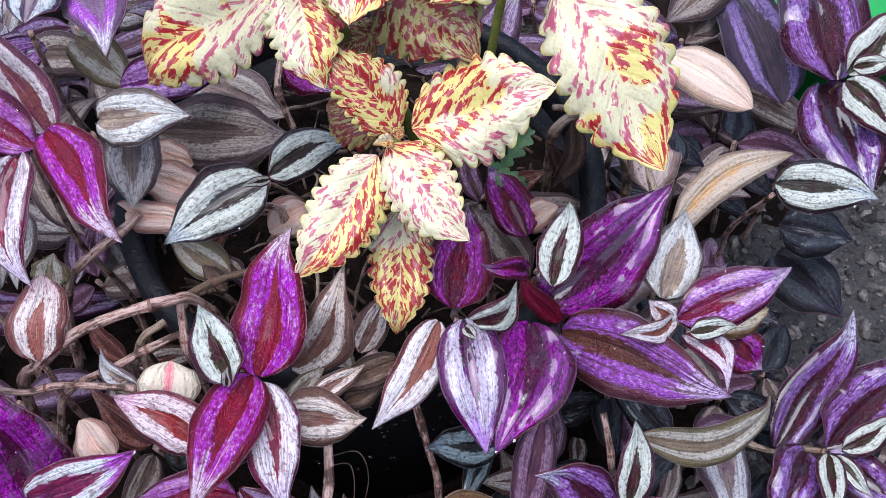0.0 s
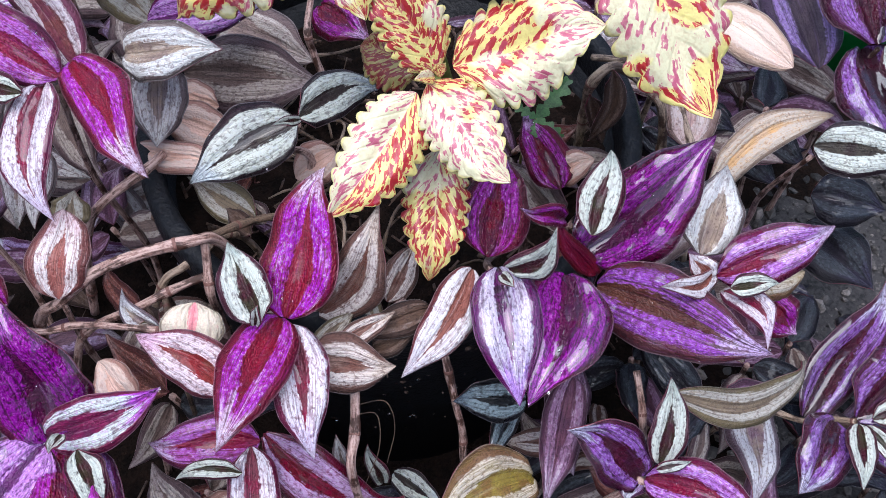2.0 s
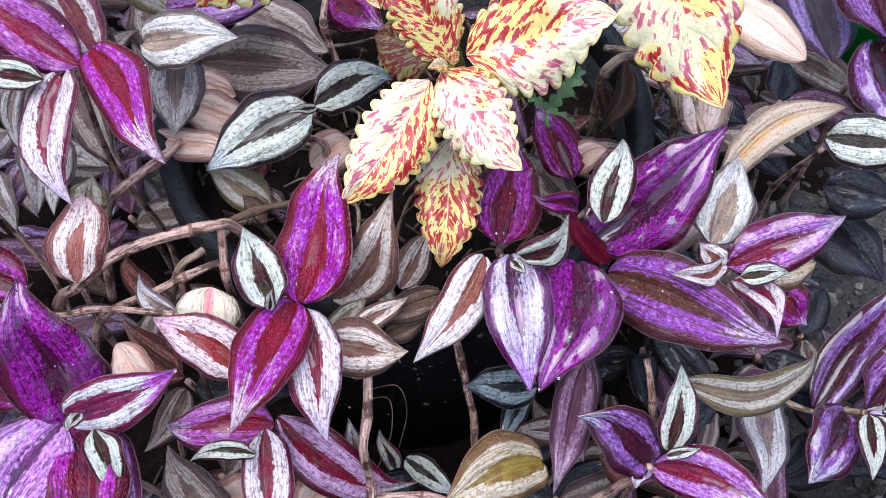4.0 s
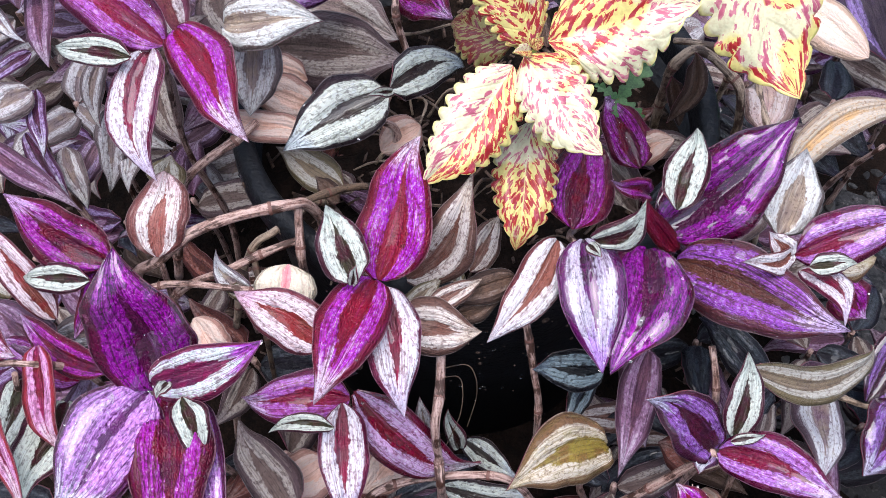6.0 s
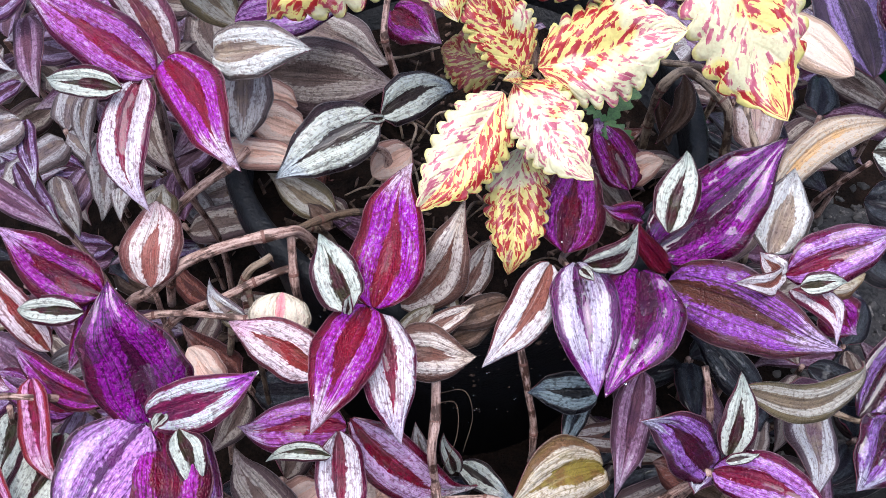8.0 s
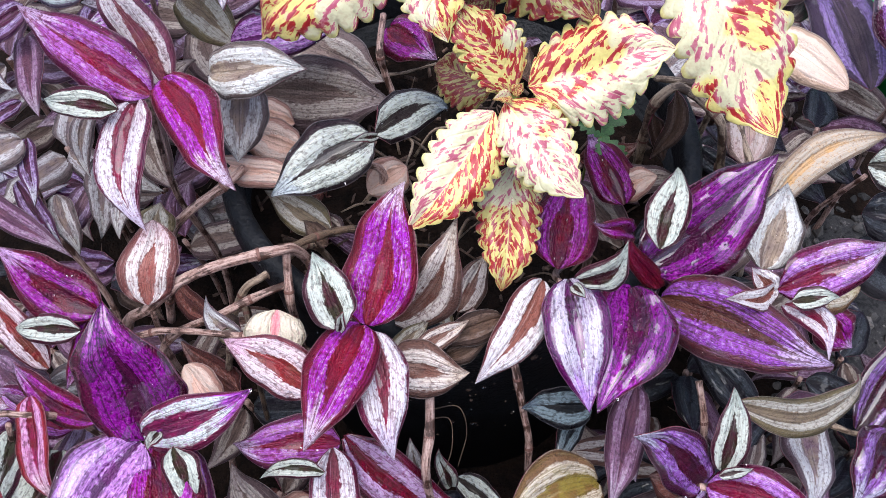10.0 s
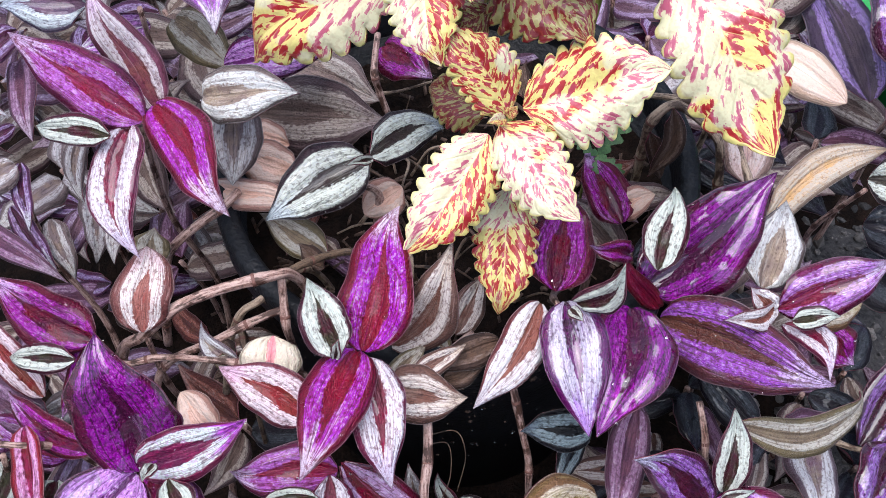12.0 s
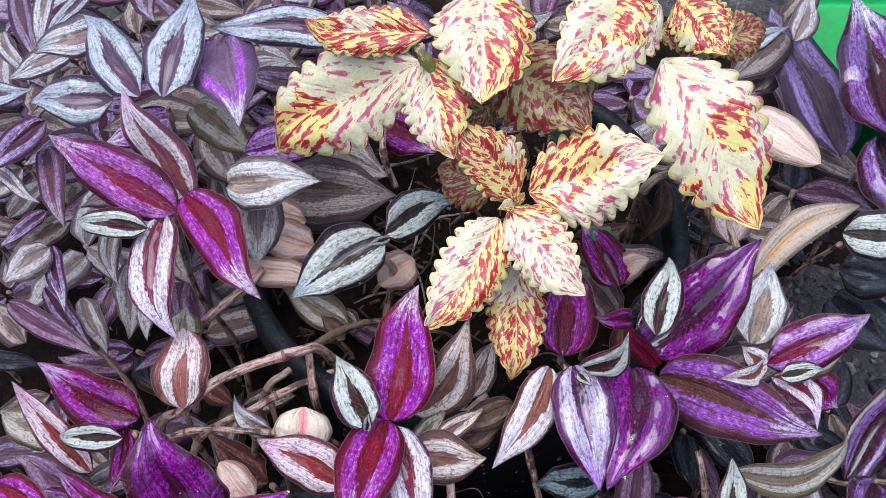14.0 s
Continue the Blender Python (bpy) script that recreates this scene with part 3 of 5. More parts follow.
def blade(length, width, arch, bend, fold, twist, seed, teeth=0, power=(0.58, 1.2), rows=22, cols=5, thick=0.0006, drawn=0.0):
    """A leaf along +x with its face towards +z: front, back and rim, with UV (along, across)."""
    rnd = random.Random(seed)
    bm = bmesh.new()
    uvs = bm.loops.layers.uv.new("UVMap")
    a, b = power[0] * rnd.uniform(0.92, 1.08), power[1] * rnd.uniform(0.94, 1.08)
    top = (a / (a + b)) ** a * (b / (a + b)) ** b
    ph = [rnd.uniform(0, 6.3) for _ in range(4)]
    wave = rnd.uniform(0.025, 0.065) if not teeth else 0.04
    droop, sway = rnd.uniform(-0.06, 0.1), rnd.uniform(-0.05, 0.05)
    front, back, coord = [], [], {}
    for i in range(rows + 1):
        u = i / rows
        s = min(max(u, 0.004), 0.9985)
        half = 0.5 * width * (s**a * (1 - s) ** b) / top
        if drawn:
            k = min(1, max(0, (s - 0.66) / 0.34))
            half *= 1 - drawn * k * k * (3 - 2 * k)
        if teeth:
            notch = 1 - abs(math.sin(math.pi * teeth * (u**0.9)))
            half *= 1.1
        else:
            half *= 1 + 0.025 * math.sin(17 * u + ph[3])
        lift = (fold if teeth else max(fold, 0.14) + 0.07) + 0.7 * max(0, 1 - u / 0.14) * (0 if teeth else 1)
        turn = radians(twist) * (u - 0.5)
        x0 = length * u
        y0 = bend * length * 4 * u * (1 - u) + sway * length * math.sin(2 * math.pi * u) * u
        z0 = arch * length * 4 * u * (1 - u) - droop * length * math.sin(math.pi * 2 * u) * u
        f, k = [], []
        for j in range(-cols, cols + 1):
            v = j / cols
            y = half * v * (1 - 0.15 * abs(lift) * abs(v)) * (1 - 0.21 * notch**1.6 * abs(v) ** 5 if teeth else 1)
            z = half * (lift * abs(v) - 0.28 * v * v) - 0.1 * half * math.exp(-((v / 0.12) ** 2)) + 0.12 * half * math.exp(-((v / 0.55 - (1 if v > 0 else -1)) ** 2) * 6)
            z += wave * width * abs(v) ** 2 * (math.sin(9 * u + ph[0] + (1.7 if v > 0 else 0)) + 0.5 * math.sin(21 * u + ph[1]))
            if teeth:
                z += 0.005 * width * math.sin(25 * (u - 0.26 * abs(v))) * min(1, abs(v) * 3) * (1 - 0.4 * abs(v))
            back_x = 0.03 * length * abs(v) ** 3 if teeth else 0.0
            p = Vector((x0 + back_x, y0 + y * math.cos(turn) - z * math.sin(turn), z0 + z * math.cos(turn) + y * math.sin(turn)))
            vf = bm.verts.new(p)
            vb = bm.verts.new(p - Vector((0, 0, thick)))
            coord[vf] = coord[vb] = (u, v * 0.5 + 0.5)
            f.append(vf)
            k.append(vb)
        front.append(f)
        back.append(k)

    def face(vs, mat):
        fc = bm.faces.new(vs)
        fc.material_index = mat
        for lp in fc.loops:
            lp[uvs].uv = coord[lp.vert]

    n = 2 * cols
    for i in range(rows):
        for j in range(n):
            face((front[i][j], front[i + 1][j], front[i + 1][j + 1], front[i][j + 1]), 0)
            face((back[i][j], back[i][j + 1], back[i + 1][j + 1], back[i + 1][j]), 1)
        face((front[i][0], back[i][0], back[i + 1][0], front[i + 1][0]), 1)
        face((front[i][n], front[i + 1][n], back[i + 1][n], back[i][n]), 1)
    return bm


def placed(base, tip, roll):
    """The pose of a blade from base to tip, its face turned to the camera's side and rolled about its midrib."""
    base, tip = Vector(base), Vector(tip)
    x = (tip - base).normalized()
    y = TO_CAMERA.cross(x).normalized()
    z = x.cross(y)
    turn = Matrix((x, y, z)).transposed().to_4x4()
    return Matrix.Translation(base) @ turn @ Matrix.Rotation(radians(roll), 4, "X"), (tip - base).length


WET = ("deep", "silverwet", "lavender", "magsilver", "plumwet", "blackmint", "umber", "violet", "magenta", "plum", "rosewood", "lilac", "frostgrey")


def drops(ob, spots, seed):
    """Rain drops lying on one leaf."""
    rnd = random.Random(seed)
    bm = bmesh.new()
    for p in rnd.sample(spots, min(len(spots), rnd.randint(26, 60))):
        r = 0.00018 + 0.00045 * rnd.random() ** 2
        at = p + Vector((rnd.uniform(-1, 1), rnd.uniform(-1, 1), 0)) * 0.0008
        bmesh.ops.create_icosphere(bm, subdivisions=1, radius=1, matrix=Matrix.Translation(at) @ Matrix.Diagonal((r, r, r * 0.7, 1)))
    part("dew", bm, DROP, ob)["kind"] = "stuff"


count = [0]
heights = []


def leaf(parent, style, base, tip, width, arch=0.06, bend=0.0, fold=0.2, roll=0, twist=0, rows=22, cols=5):
    count[0] += 1
    m, length = placed(base, tip, roll)
    heights.append((Vector(base) + Vector(tip)) / 2)
    twist = twist or random.Random(count[0]).uniform(-10, 10)
    blunt = style in ("cream", "creampink", "peach", "pink", "pinkpale")
    bm = blade(length, 0.96 * width, arch, bend, fold, twist, count[0], power=(0.55, 0.68) if blunt else (0.47, 0.86), rows=rows, cols=cols, drawn=0.0 if blunt else 0.36)
    if style in WET:
        spots = [f.calc_center_median() + f.normal * 0.0001 for f in bm.faces if f.material_index == 0]
    ob = part("leaf", bm, (LEAF[style], BACK), parent, m=parent.matrix_basis.inverted() @ m)
    if style in WET:
        drops(ob, spots, count[0])
    return ob


def coleus_leaf(parent, style, base, tip, width, arch=0.06, bend=0.0, fold=0.2, roll=0, twist=0):
    count[0] += 1
    m, length = placed(base, tip, roll)
    small = length < 0.02
    bm = blade(length, width, arch, bend, fold, twist, count[0], 5 if small else 10, (0.52, 0.8), 24 if small else 80, 4 if small else 8, 0.0007, 0.28)
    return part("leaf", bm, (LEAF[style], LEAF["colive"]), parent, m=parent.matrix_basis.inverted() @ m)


def smooth_path(points, steps=7):
    pts = [Vector(p) for p in points]
    pts = [2 * pts[0] - pts[1], *pts, 2 * pts[-1] - pts[-2]]
    path = []
    for i in range(1, len(pts) - 2):
        a, b, c, d = pts[i - 1 : i + 3]
        for k in range(steps):
            t = k / steps
            path.append(0.5 * (2 * b + (c - a) * t + (2 * a - 5 * b + 4 * c - d) * t * t + (3 * b - a - 3 * c + d) * t**3))
    return path + [pts[-2]]


def tube(points, radius, sides=9, taper=1.0, steps=7, joints=0.0):
    """A round stem along smooth points, with swollen joints every so many metres."""
    path = smooth_path(points, steps)
    bm = bmesh.new()
    uvs = bm.loops.layers.uv.new("UVMap")
    rings, gone, went = [], 0.0, []
    side = None
    for i, p in enumerate(path):
        ahead = (path[min(i + 1, len(path) - 1)] - path[max(i - 1, 0)]).normalized()
        gone += (p - path[i - 1]).length if i else 0
        went.append(gone)
        side = ahead.orthogonal().normalized() if side is None else (side - ahead * side.dot(ahead)).normalized()
        other = ahead.cross(side)
        r = radius * (1 + (taper - 1) * i / (len(path) - 1))
        if joints:
            r *= 0.94 + 0.2 * math.exp(-(((gone / joints) % 1 - 0.5) ** 2) * 90)
        r *= 1 + 0.05 * noise.noise(p * 300)
        rings.append([bm.verts.new(p + (side * math.cos(2 * math.pi * k / sides) + other * math.sin(2 * math.pi * k / sides)) * r) for k in range(sides)])
    for i, (a, b) in enumerate(zip(rings, rings[1:])):
        for k in range(sides):
            fc = bm.faces.new((a[k], a[(k + 1) % sides], b[(k + 1) % sides], b[k]))
            for lp, at in zip(fc.loops, ((i, k), (i, k + 1), (i + 1, k + 1), (i + 1, k))):
                lp[uvs].uv = (went[at[0]], at[1] / sides)
    bm.faces.new(rings[0][::-1])
    bm.faces.new(rings[-1])
    return bm


def thing(name, at, label, category, group="", kind=""):
    ob = new(name)
    ob.empty_display_size = 0.01
    ob.matrix_basis = Matrix.Translation(at)
    return tagged(ob, label, category, group, kind)


def shoot(label, node, root):
    """A zebrina shoot: its stem from the soil to the whorl of leaves."""
    s = thing("zebrina_shoot", root, label, "plant", "zebrina shoots")
    a, b = Vector(root), Vector(node) - Vector((0, 0, 0.004))
    d = b - a
    mid = [a - Vector((0, 0, 0.01)), a + d * 0.35 + Vector((0.006, 0.01, 0.01)), a + d * 0.7 + Vector((-0.004, 0.006, 0)), b]
    part("stem", tube(mid, 0.0022, taper=0.6, joints=0.03), STEM["brown"], s, m=s.matrix_basis.inverted())
    return s


def loose(label, at):
    return thing("fallen_leaf", at, label, "leaf", "fallen leaves")


def runner(label, points, radius, kind, dips=(1, 1)):
    """A trailing stem with a dark ring at every joint."""
    pts = [Vector(p) for p in points]
    first, last = (pts[0] - pts[1]).normalized(), (pts[-1] - pts[-2]).normalized()
    down = Vector((0, 0, -1))
    head = [pts[0] + first * 0.02 + down * 0.05, pts[0] + first * 0.01 + down * 0.015] if dips[0] else []
    tail = [pts[-1] + last * 0.01 + down * 0.015, pts[-1] + last * 0.02 + down * 0.05] if dips[1] else []
    points = head + pts + tail
    s = thing("trailing_stem", pts[0], label, "stem", "trailing stems")
    inv = s.matrix_basis.inverted()
    radius *= 0.84
    part("stem", tube(points, radius, 10, 0.92, 8, 0.04), STEM[kind], s, m=inv)
    path = smooth_path(points, 8)
    gone = 0.0
    for p, q in zip(path, path[1:]):
        before = gone
        gone += (q - p).length
        if int(gone / 0.04 + 0.5) > int(before / 0.04 + 0.5):
            d = (q - p).normalized() * 0.0007
            part("joint", tube([p - d, p, p + d], radius * 1.13, 10, 1.0, 2), NODE, s, m=inv)
    return s


def coleus(low, high):
    """The coleus: two stems from the pot's soil."""
    s = thing("coleus", (-0.005, 0.3, 0.165), "variegated coleus with cream, yellow and red scalloped leaves", "plant")
    inv = s.matrix_basis.inverted()
    low, high, foot = Vector(low), Vector(high), Vector((-0.005, 0.3, 0.16))
    part("stem", tube([foot, foot.lerp(low, 0.4) + Vector((0.004, 0.01, 0)), low], 0.0026), STEM["green"], s, m=inv)
    part("stem", tube([foot + Vector((0, 0.03, 0)), foot.lerp(high, 0.5) + Vector((0.01, 0.02, 0)), high], 0.0028), STEM["green"], s, m=inv)
    part("stem", tube([foot + Vector((0.02, 0.05, 0)), (0.028, 0.375, 0.26), (0.045, 0.345, 0.333)], 0.0022), STEM["green"], s, m=inv)
    return s


# ---- ground, pot, green sheet ----
def ground():
    bm = bmesh.new()
    bmesh.ops.create_grid(bm, x_segments=8, y_segments=8, size=300)
    tagged(part("ground", bm, GRIT), "grey gritty concrete ground", "ground", kind="structure")
    near = random.Random(4)
    ball = bmesh.new()
    bmesh.ops.create_icosphere(ball, subdivisions=1, radius=1)
    shape = [v.co.copy() for v in ball.verts]
    sides = [[v.index for v in f.verts] for f in ball.faces]
    ball.free()
    verts, faces = [], []
    for _ in range(5500):
        p = Vector((near.uniform(0.1, 0.5), near.uniform(0.05, 0.6), 0.0))
        r = 0.0012 + 0.0055 * near.random() ** 4
        m = Matrix.Translation(p + Vector((0, 0, r * 0.2))) @ pose(0, 0, 0, near.uniform(0, 360), 0, near.uniform(0, 360)) @ Matrix.Diagonal((r, r * near.uniform(0.6, 1), r * 0.6, 1))
        faces += [[len(verts) + k for k in f] for f in sides]
        verts += [m @ (c * near.uniform(0.85, 1.1)) for c in shape]
    mesh = bpy.data.meshes.new("gravel")
    mesh.from_pydata(verts, [], faces)
    mesh.materials.append(PEBBLE)
    tagged(new("gravel", mesh), "loose grey grit lying on the concrete", "gravel", kind="stuff")


def soil_bed():
    """Dark earth and litter under the plants, thinning out to the grit; its dark tone also stands in for shade."""
    bm = bmesh.new()
    nx, ny = 70, 64
    grid = []
    for i in range(nx + 1):
        col = []
        for j in range(ny + 1):
            x, y = -0.5 + 1.0 * i / nx, -0.14 + 0.9 * j / ny
            # reaches further out at the back to darken the ground there
            edge = 0.165 + 0.03 * noise.noise(Vector((0, y * 9, 3))) + 0.2 * min(1, max(0, (y - 0.41) / 0.08)) - x
            far = min(x + 0.44, y + 0.08, 0.7 - y) + 0.05 * noise.noise(Vector((x * 7, y * 7, 5)))
            z = min(0.014, 0.1 * edge, 0.25 * far) + 0.005 * noise.noise(Vector((x, y, 0)) * 40) + 0.003 * noise.noise(Vector((x, y, 1)) * 120)
            if min(i, j, nx - i, ny - j) == 0:
                z = -0.01
            col.append(bm.verts.new((x, y, z)))
        grid.append(col)
    for i in range(nx):
        for j in range(ny):
            bm.faces.new((grid[i][j], grid[i + 1][j], grid[i + 1][j + 1], grid[i][j + 1]))
    tagged(part("soil", bm, SOIL), "dark soil under the plants", "soil", kind="structure")


def lathe(profile, sides=96):
    bm = bmesh.new()
    rings = [[bm.verts.new((r * math.cos(2 * math.pi * k / sides), r * math.sin(2 * math.pi * k / sides), z)) for k in range(sides)] for r, z in profile]
    for a, b in zip(rings, rings[1:]):
        for k in range(sides):
            bm.faces.new((a[k], a[(k + 1) % sides], b[(k + 1) % sides], b[k]))
    return bm


def pot(at, radius, height):
    s = thing("plant_pot", at, "black plastic nursery pot with a rolled rim", "pot")
    r, h = radius, height
    bm = lathe([(0.001, 0.002), (0.76 * r, 0.002), (0.95 * r, h - 0.022), (0.95 * r, h - 0.02), (0.93 * r, h - 0.02), (0.74 * r, 0.006), (0.001, 0.006)])
    part("wall", bm, POT, s)
    bm = lathe([(0.93 * r, h - 0.022), (1.0 * r, h - 0.02), (1.02 * r, h - 0.016), (1.02 * r, h - 0.004), (1.0 * r, h), (0.95 * r, h), (0.93 * r, h - 0.004), (0.93 * r, h - 0.022)])
    part("rim", bm, POT, s)
    bm = lathe([(0.001, h - 0.035), *[(0.92 * r * k / 14, h - 0.035) for k in range(1, 15)]], 60)
    for v in bm.verts:
        v.co.z += 0.006 * noise.noise(v.co * 60) + 0.003 * noise.noise(v.co * 200)
    part("soil", bm, SOIL, s)
    near = random.Random(9)
    for name, mat, count_of in (("dirt", CRUMB, 260), ("dew", DROP, 220)):
        bm = bmesh.new()
        for _ in range(count_of):
            a, z = near.uniform(0, 6.28), h * (0.25 + 0.74 * near.random() ** 0.6)
            q = (1.021 if z > h - 0.018 else 0.76 + 0.19 * z / (h - 0.022)) * r
            size = 0.0005 + 0.0016 * near.random() ** 3
            c = Vector((q * math.cos(a), q * math.sin(a), z))
            out, along = Vector((math.cos(a), math.sin(a), 0)), Vector((-math.sin(a), math.cos(a), 0))
            tall = size * near.uniform(0.7, 1.8)
            ring = [bm.verts.new(c + (along * math.cos(k) * size + Vector((0, 0, 1)) * math.sin(k) * tall) * near.uniform(0.8, 1.15)) for k in (0, 1.05, 2.1, 3.14, 4.19, 5.24)]
            top = bm.verts.new(c + out * size * 0.6)
            for p, w in zip(ring, ring[1:] + ring[:1]):
                bm.faces.new((p, w, top))
            bm.faces.new(ring[::-1])
        part(name, bm, mat, s)["kind"] = "stuff"


ground()
soil_bed()
pot((-0.038, 0.318, 0.0), 0.1115, 0.203)


def trough():
    """A green plastic trough: hollow and tapered, with a rolled rim."""
    s = thing("plant_trough", (0.415, 0.565, 0.0), "empty bright green plastic trough behind the zebrina", "trough")

    def loops(sizes, corner=0.02):
        bm = bmesh.new()
        rings = []
        for hx, hy, z in sizes:
            ring = []
            for cx, cy, start in ((1, 1, 0), (-1, 1, 90), (-1, -1, 180), (1, -1, 270)):
                for k in range(6):
                    a = radians(start + 18 * k)
                    ring.append(bm.verts.new((cx * (hx - corner) + corner * math.cos(a), cy * (hy - corner) + corner * math.sin(a), z)))
            rings.append(ring)
        for p, q in zip(rings, rings[1:]):
            for k in range(24):
                bm.faces.new((p[k], p[(k + 1) % 24], q[(k + 1) % 24], q[k]))
        bm.faces.new(rings[0][::-1])
        bm.faces.new(rings[-1])
        return bm

    part("wall", loops([(0.19, 0.035, 0.001), (0.2, 0.05, 0.072), (0.205, 0.055, 0.075), (0.205, 0.055, 0.084), (0.196, 0.046, 0.084), (0.187, 0.037, 0.025)]), GREEN, s)


trough()

# ---- plants ----

s = shoot('zebrina shoot with bright violet and silver leaves over the pot', (-0.0789, 0.1932, 0.2290), (-0.0600, 0.2300, 0.1650))
leaf(s, 'violet', (-0.0700, 0.1943, 0.2290), (-0.0575, 0.2423, 0.2580), 0.0320, arch=0.06, fold=0.22, roll=-8)
leaf(s, 'mint', (-0.0777, 0.1871, 0.2370), (-0.0917, 0.2142, 0.2480), 0.0212, fold=0.32, arch=0.1)
leaf(s, 'magenta', (-0.0720, 0.1935, 0.2300), (-0.0883, 0.1408, 0.2290), 0.0284, arch=0.1, fold=0.15, roll=6)
leaf(s, 'silver', (-0.0687, 0.1917, 0.2280), (-0.0569, 0.1471, 0.2110), 0.0241, arch=0.1, fold=0.2, roll=-8)
leaf(s, 'brown', (-0.0625, 0.1867, 0.2100), (-0.0299, 0.1881, 0.2060), 0.0255, arch=0.06, fold=0.12)
leaf(s, 'rose', (-0.0896, 0.1731, 0.2140), (-0.1256, 0.1897, 0.2220), 0.0235, arch=0.08, fold=0.15, bend=-0.05)
leaf(s, 'mint', (-0.0787, 0.1845, 0.2400), (-0.0770, 0.1866, 0.2500), 0.0048, fold=0.6)

s = shoot('large glossy zebrina shoot with deep violet and silver leaves', (0.0055, 0.2221, 0.2250), (0.0200, 0.2600, 0.1650))
leaf(s, 'plum', (0.0042, 0.2286, 0.2220), (0.0102, 0.2707, 0.2350), 0.0315, arch=0.06, fold=0.2)
leaf(s, 'white', (-0.0018, 0.2226, 0.2220), (-0.0276, 0.1825, 0.2070), 0.0209, arch=0.1, fold=0.1, bend=0.06)
leaf(s, 'silverwet', (0.0080, 0.2210, 0.2260), (0.0169, 0.1716, 0.2080), 0.0291, arch=0.14, fold=0.2)
leaf(s, 'deep', (0.0354, 0.2258, 0.2150), (0.0201, 0.1729, 0.2060), 0.0385, arch=0.12, fold=0.1, bend=0.1, roll=12)
leaf(s, 'mint', (0.0115, 0.2170, 0.2320), (0.0271, 0.2175, 0.2590), 0.0146, fold=0.3, bend=-0.18, arch=0.06)
leaf(s, 'umber', (0.0494, 0.2283, 0.2030), (0.1118, 0.1921, 0.2160), 0.0367, arch=0.06, fold=0.14)
leaf(s, 'deep', (0.0429, 0.2392, 0.2100), (0.0929, 0.2719, 0.2480), 0.0415, arch=0.05, fold=0.3, bend=-0.04)
leaf(s, 'mint', (0.0424, 0.2275, 0.2400), (0.0497, 0.2591, 0.2520), 0.0196, fold=0.3, arch=0.08)
leaf(s, 'backside', (0.0494, 0.2332, 0.2050), (0.0303, 0.2377, 0.2400), 0.0107, fold=0.2, bend=0.08)
leaf(s, 'plum', (0.0326, 0.2384, 0.2350), (0.0143, 0.2243, 0.2600), 0.0106, fold=0.6, arch=0.05)
leaf(s, 'plum', (0.0374, 0.2802, 0.2000), (0.0205, 0.3108, 0.2150), 0.0227, arch=0.08, fold=0.2)
leaf(s, 'mint', (0.0084, 0.2106, 0.2370), (0.0127, 0.2036, 0.2400), 0.0059, fold=0.5)

s = shoot('small zebrina shoot with silver and violet striped leaves', (0.0994, 0.2352, 0.2050), (0.1000, 0.2500, 0.0000))
leaf(s, 'lilac', (0.0973, 0.2320, 0.2080), (0.1442, 0.2508, 0.2190), 0.0262, arch=0.1, fold=0.16, roll=5)
leaf(s, 'frostgrey', (0.0919, 0.2423, 0.2080), (0.1031, 0.2757, 0.2250), 0.0275, arch=0.1, fold=0.16)
leaf(s, 'white', (0.0934, 0.2291, 0.2150), (0.0680, 0.2106, 0.2320), 0.0110, fold=0.55, arch=0.05, bend=0.1)
leaf(s, 'white', (0.0919, 0.2264, 0.2150), (0.0824, 0.2309, 0.2250), 0.0127, fold=0.55)
leaf(s, 'mint', (0.0992, 0.2205, 0.2170), (0.1180, 0.2219, 0.2190), 0.0107, fold=0.3, bend=0.05)
leaf(s, 'silver', (0.0997, 0.2259, 0.2060), (0.1120, 0.1973, 0.2100), 0.0151, fold=0.25, bend=0.2, arch=0.1)
leaf(s, 'plum', (0.1316, 0.2506, 0.1600), (0.1478, 0.2398, 0.1500), 0.0240, arch=0.1, fold=0.1)
leaf(s, 'olive', (0.1226, 0.2566, 0.1700), (0.1509, 0.2643, 0.1650), 0.0267, arch=0.1)

s = shoot('zebrina shoot with magenta leaves and pale young tips', (-0.1675, 0.2842, 0.2560), (-0.1700, 0.3000, 0.0000))
leaf(s, 'rosewood', (-0.1656, 0.2847, 0.2560), (-0.2178, 0.3049, 0.2840), 0.0285, arch=0.06, fold=0.2)
leaf(s, 'rust', (-0.1620, 0.2965, 0.2500), (-0.1876, 0.3258, 0.2920), 0.0230, arch=0.06, fold=0.25)
leaf(s, 'magenta', (-0.1619, 0.2920, 0.2570), (-0.1257, 0.2432, 0.2470), 0.0271, arch=0.1, fold=0.15, bend=0.04)
leaf(s, 'mint', (-0.1744, 0.2696, 0.2630), (-0.2105, 0.2832, 0.2530), 0.0151, fold=0.4, arch=0.06)
leaf(s, 'silver', (-0.1703, 0.2810, 0.2560), (-0.1607, 0.2296, 0.2360), 0.0245, fold=0.25, arch=0.1, bend=-0.13)
leaf(s, 'ash', (-0.1983, 0.2957, 0.2350), (-0.2009, 0.2767, 0.2100), 0.0121, fold=0.3, bend=-0.12)
leaf(s, 'ash', (-0.1948, 0.2875, 0.2150), (-0.2042, 0.2716, 0.1710), 0.0175, fold=0.3)
leaf(s, 'ash', (-0.1902, 0.2947, 0.2000), (-0.1923, 0.2645, 0.1800), 0.0165, fold=0.2)

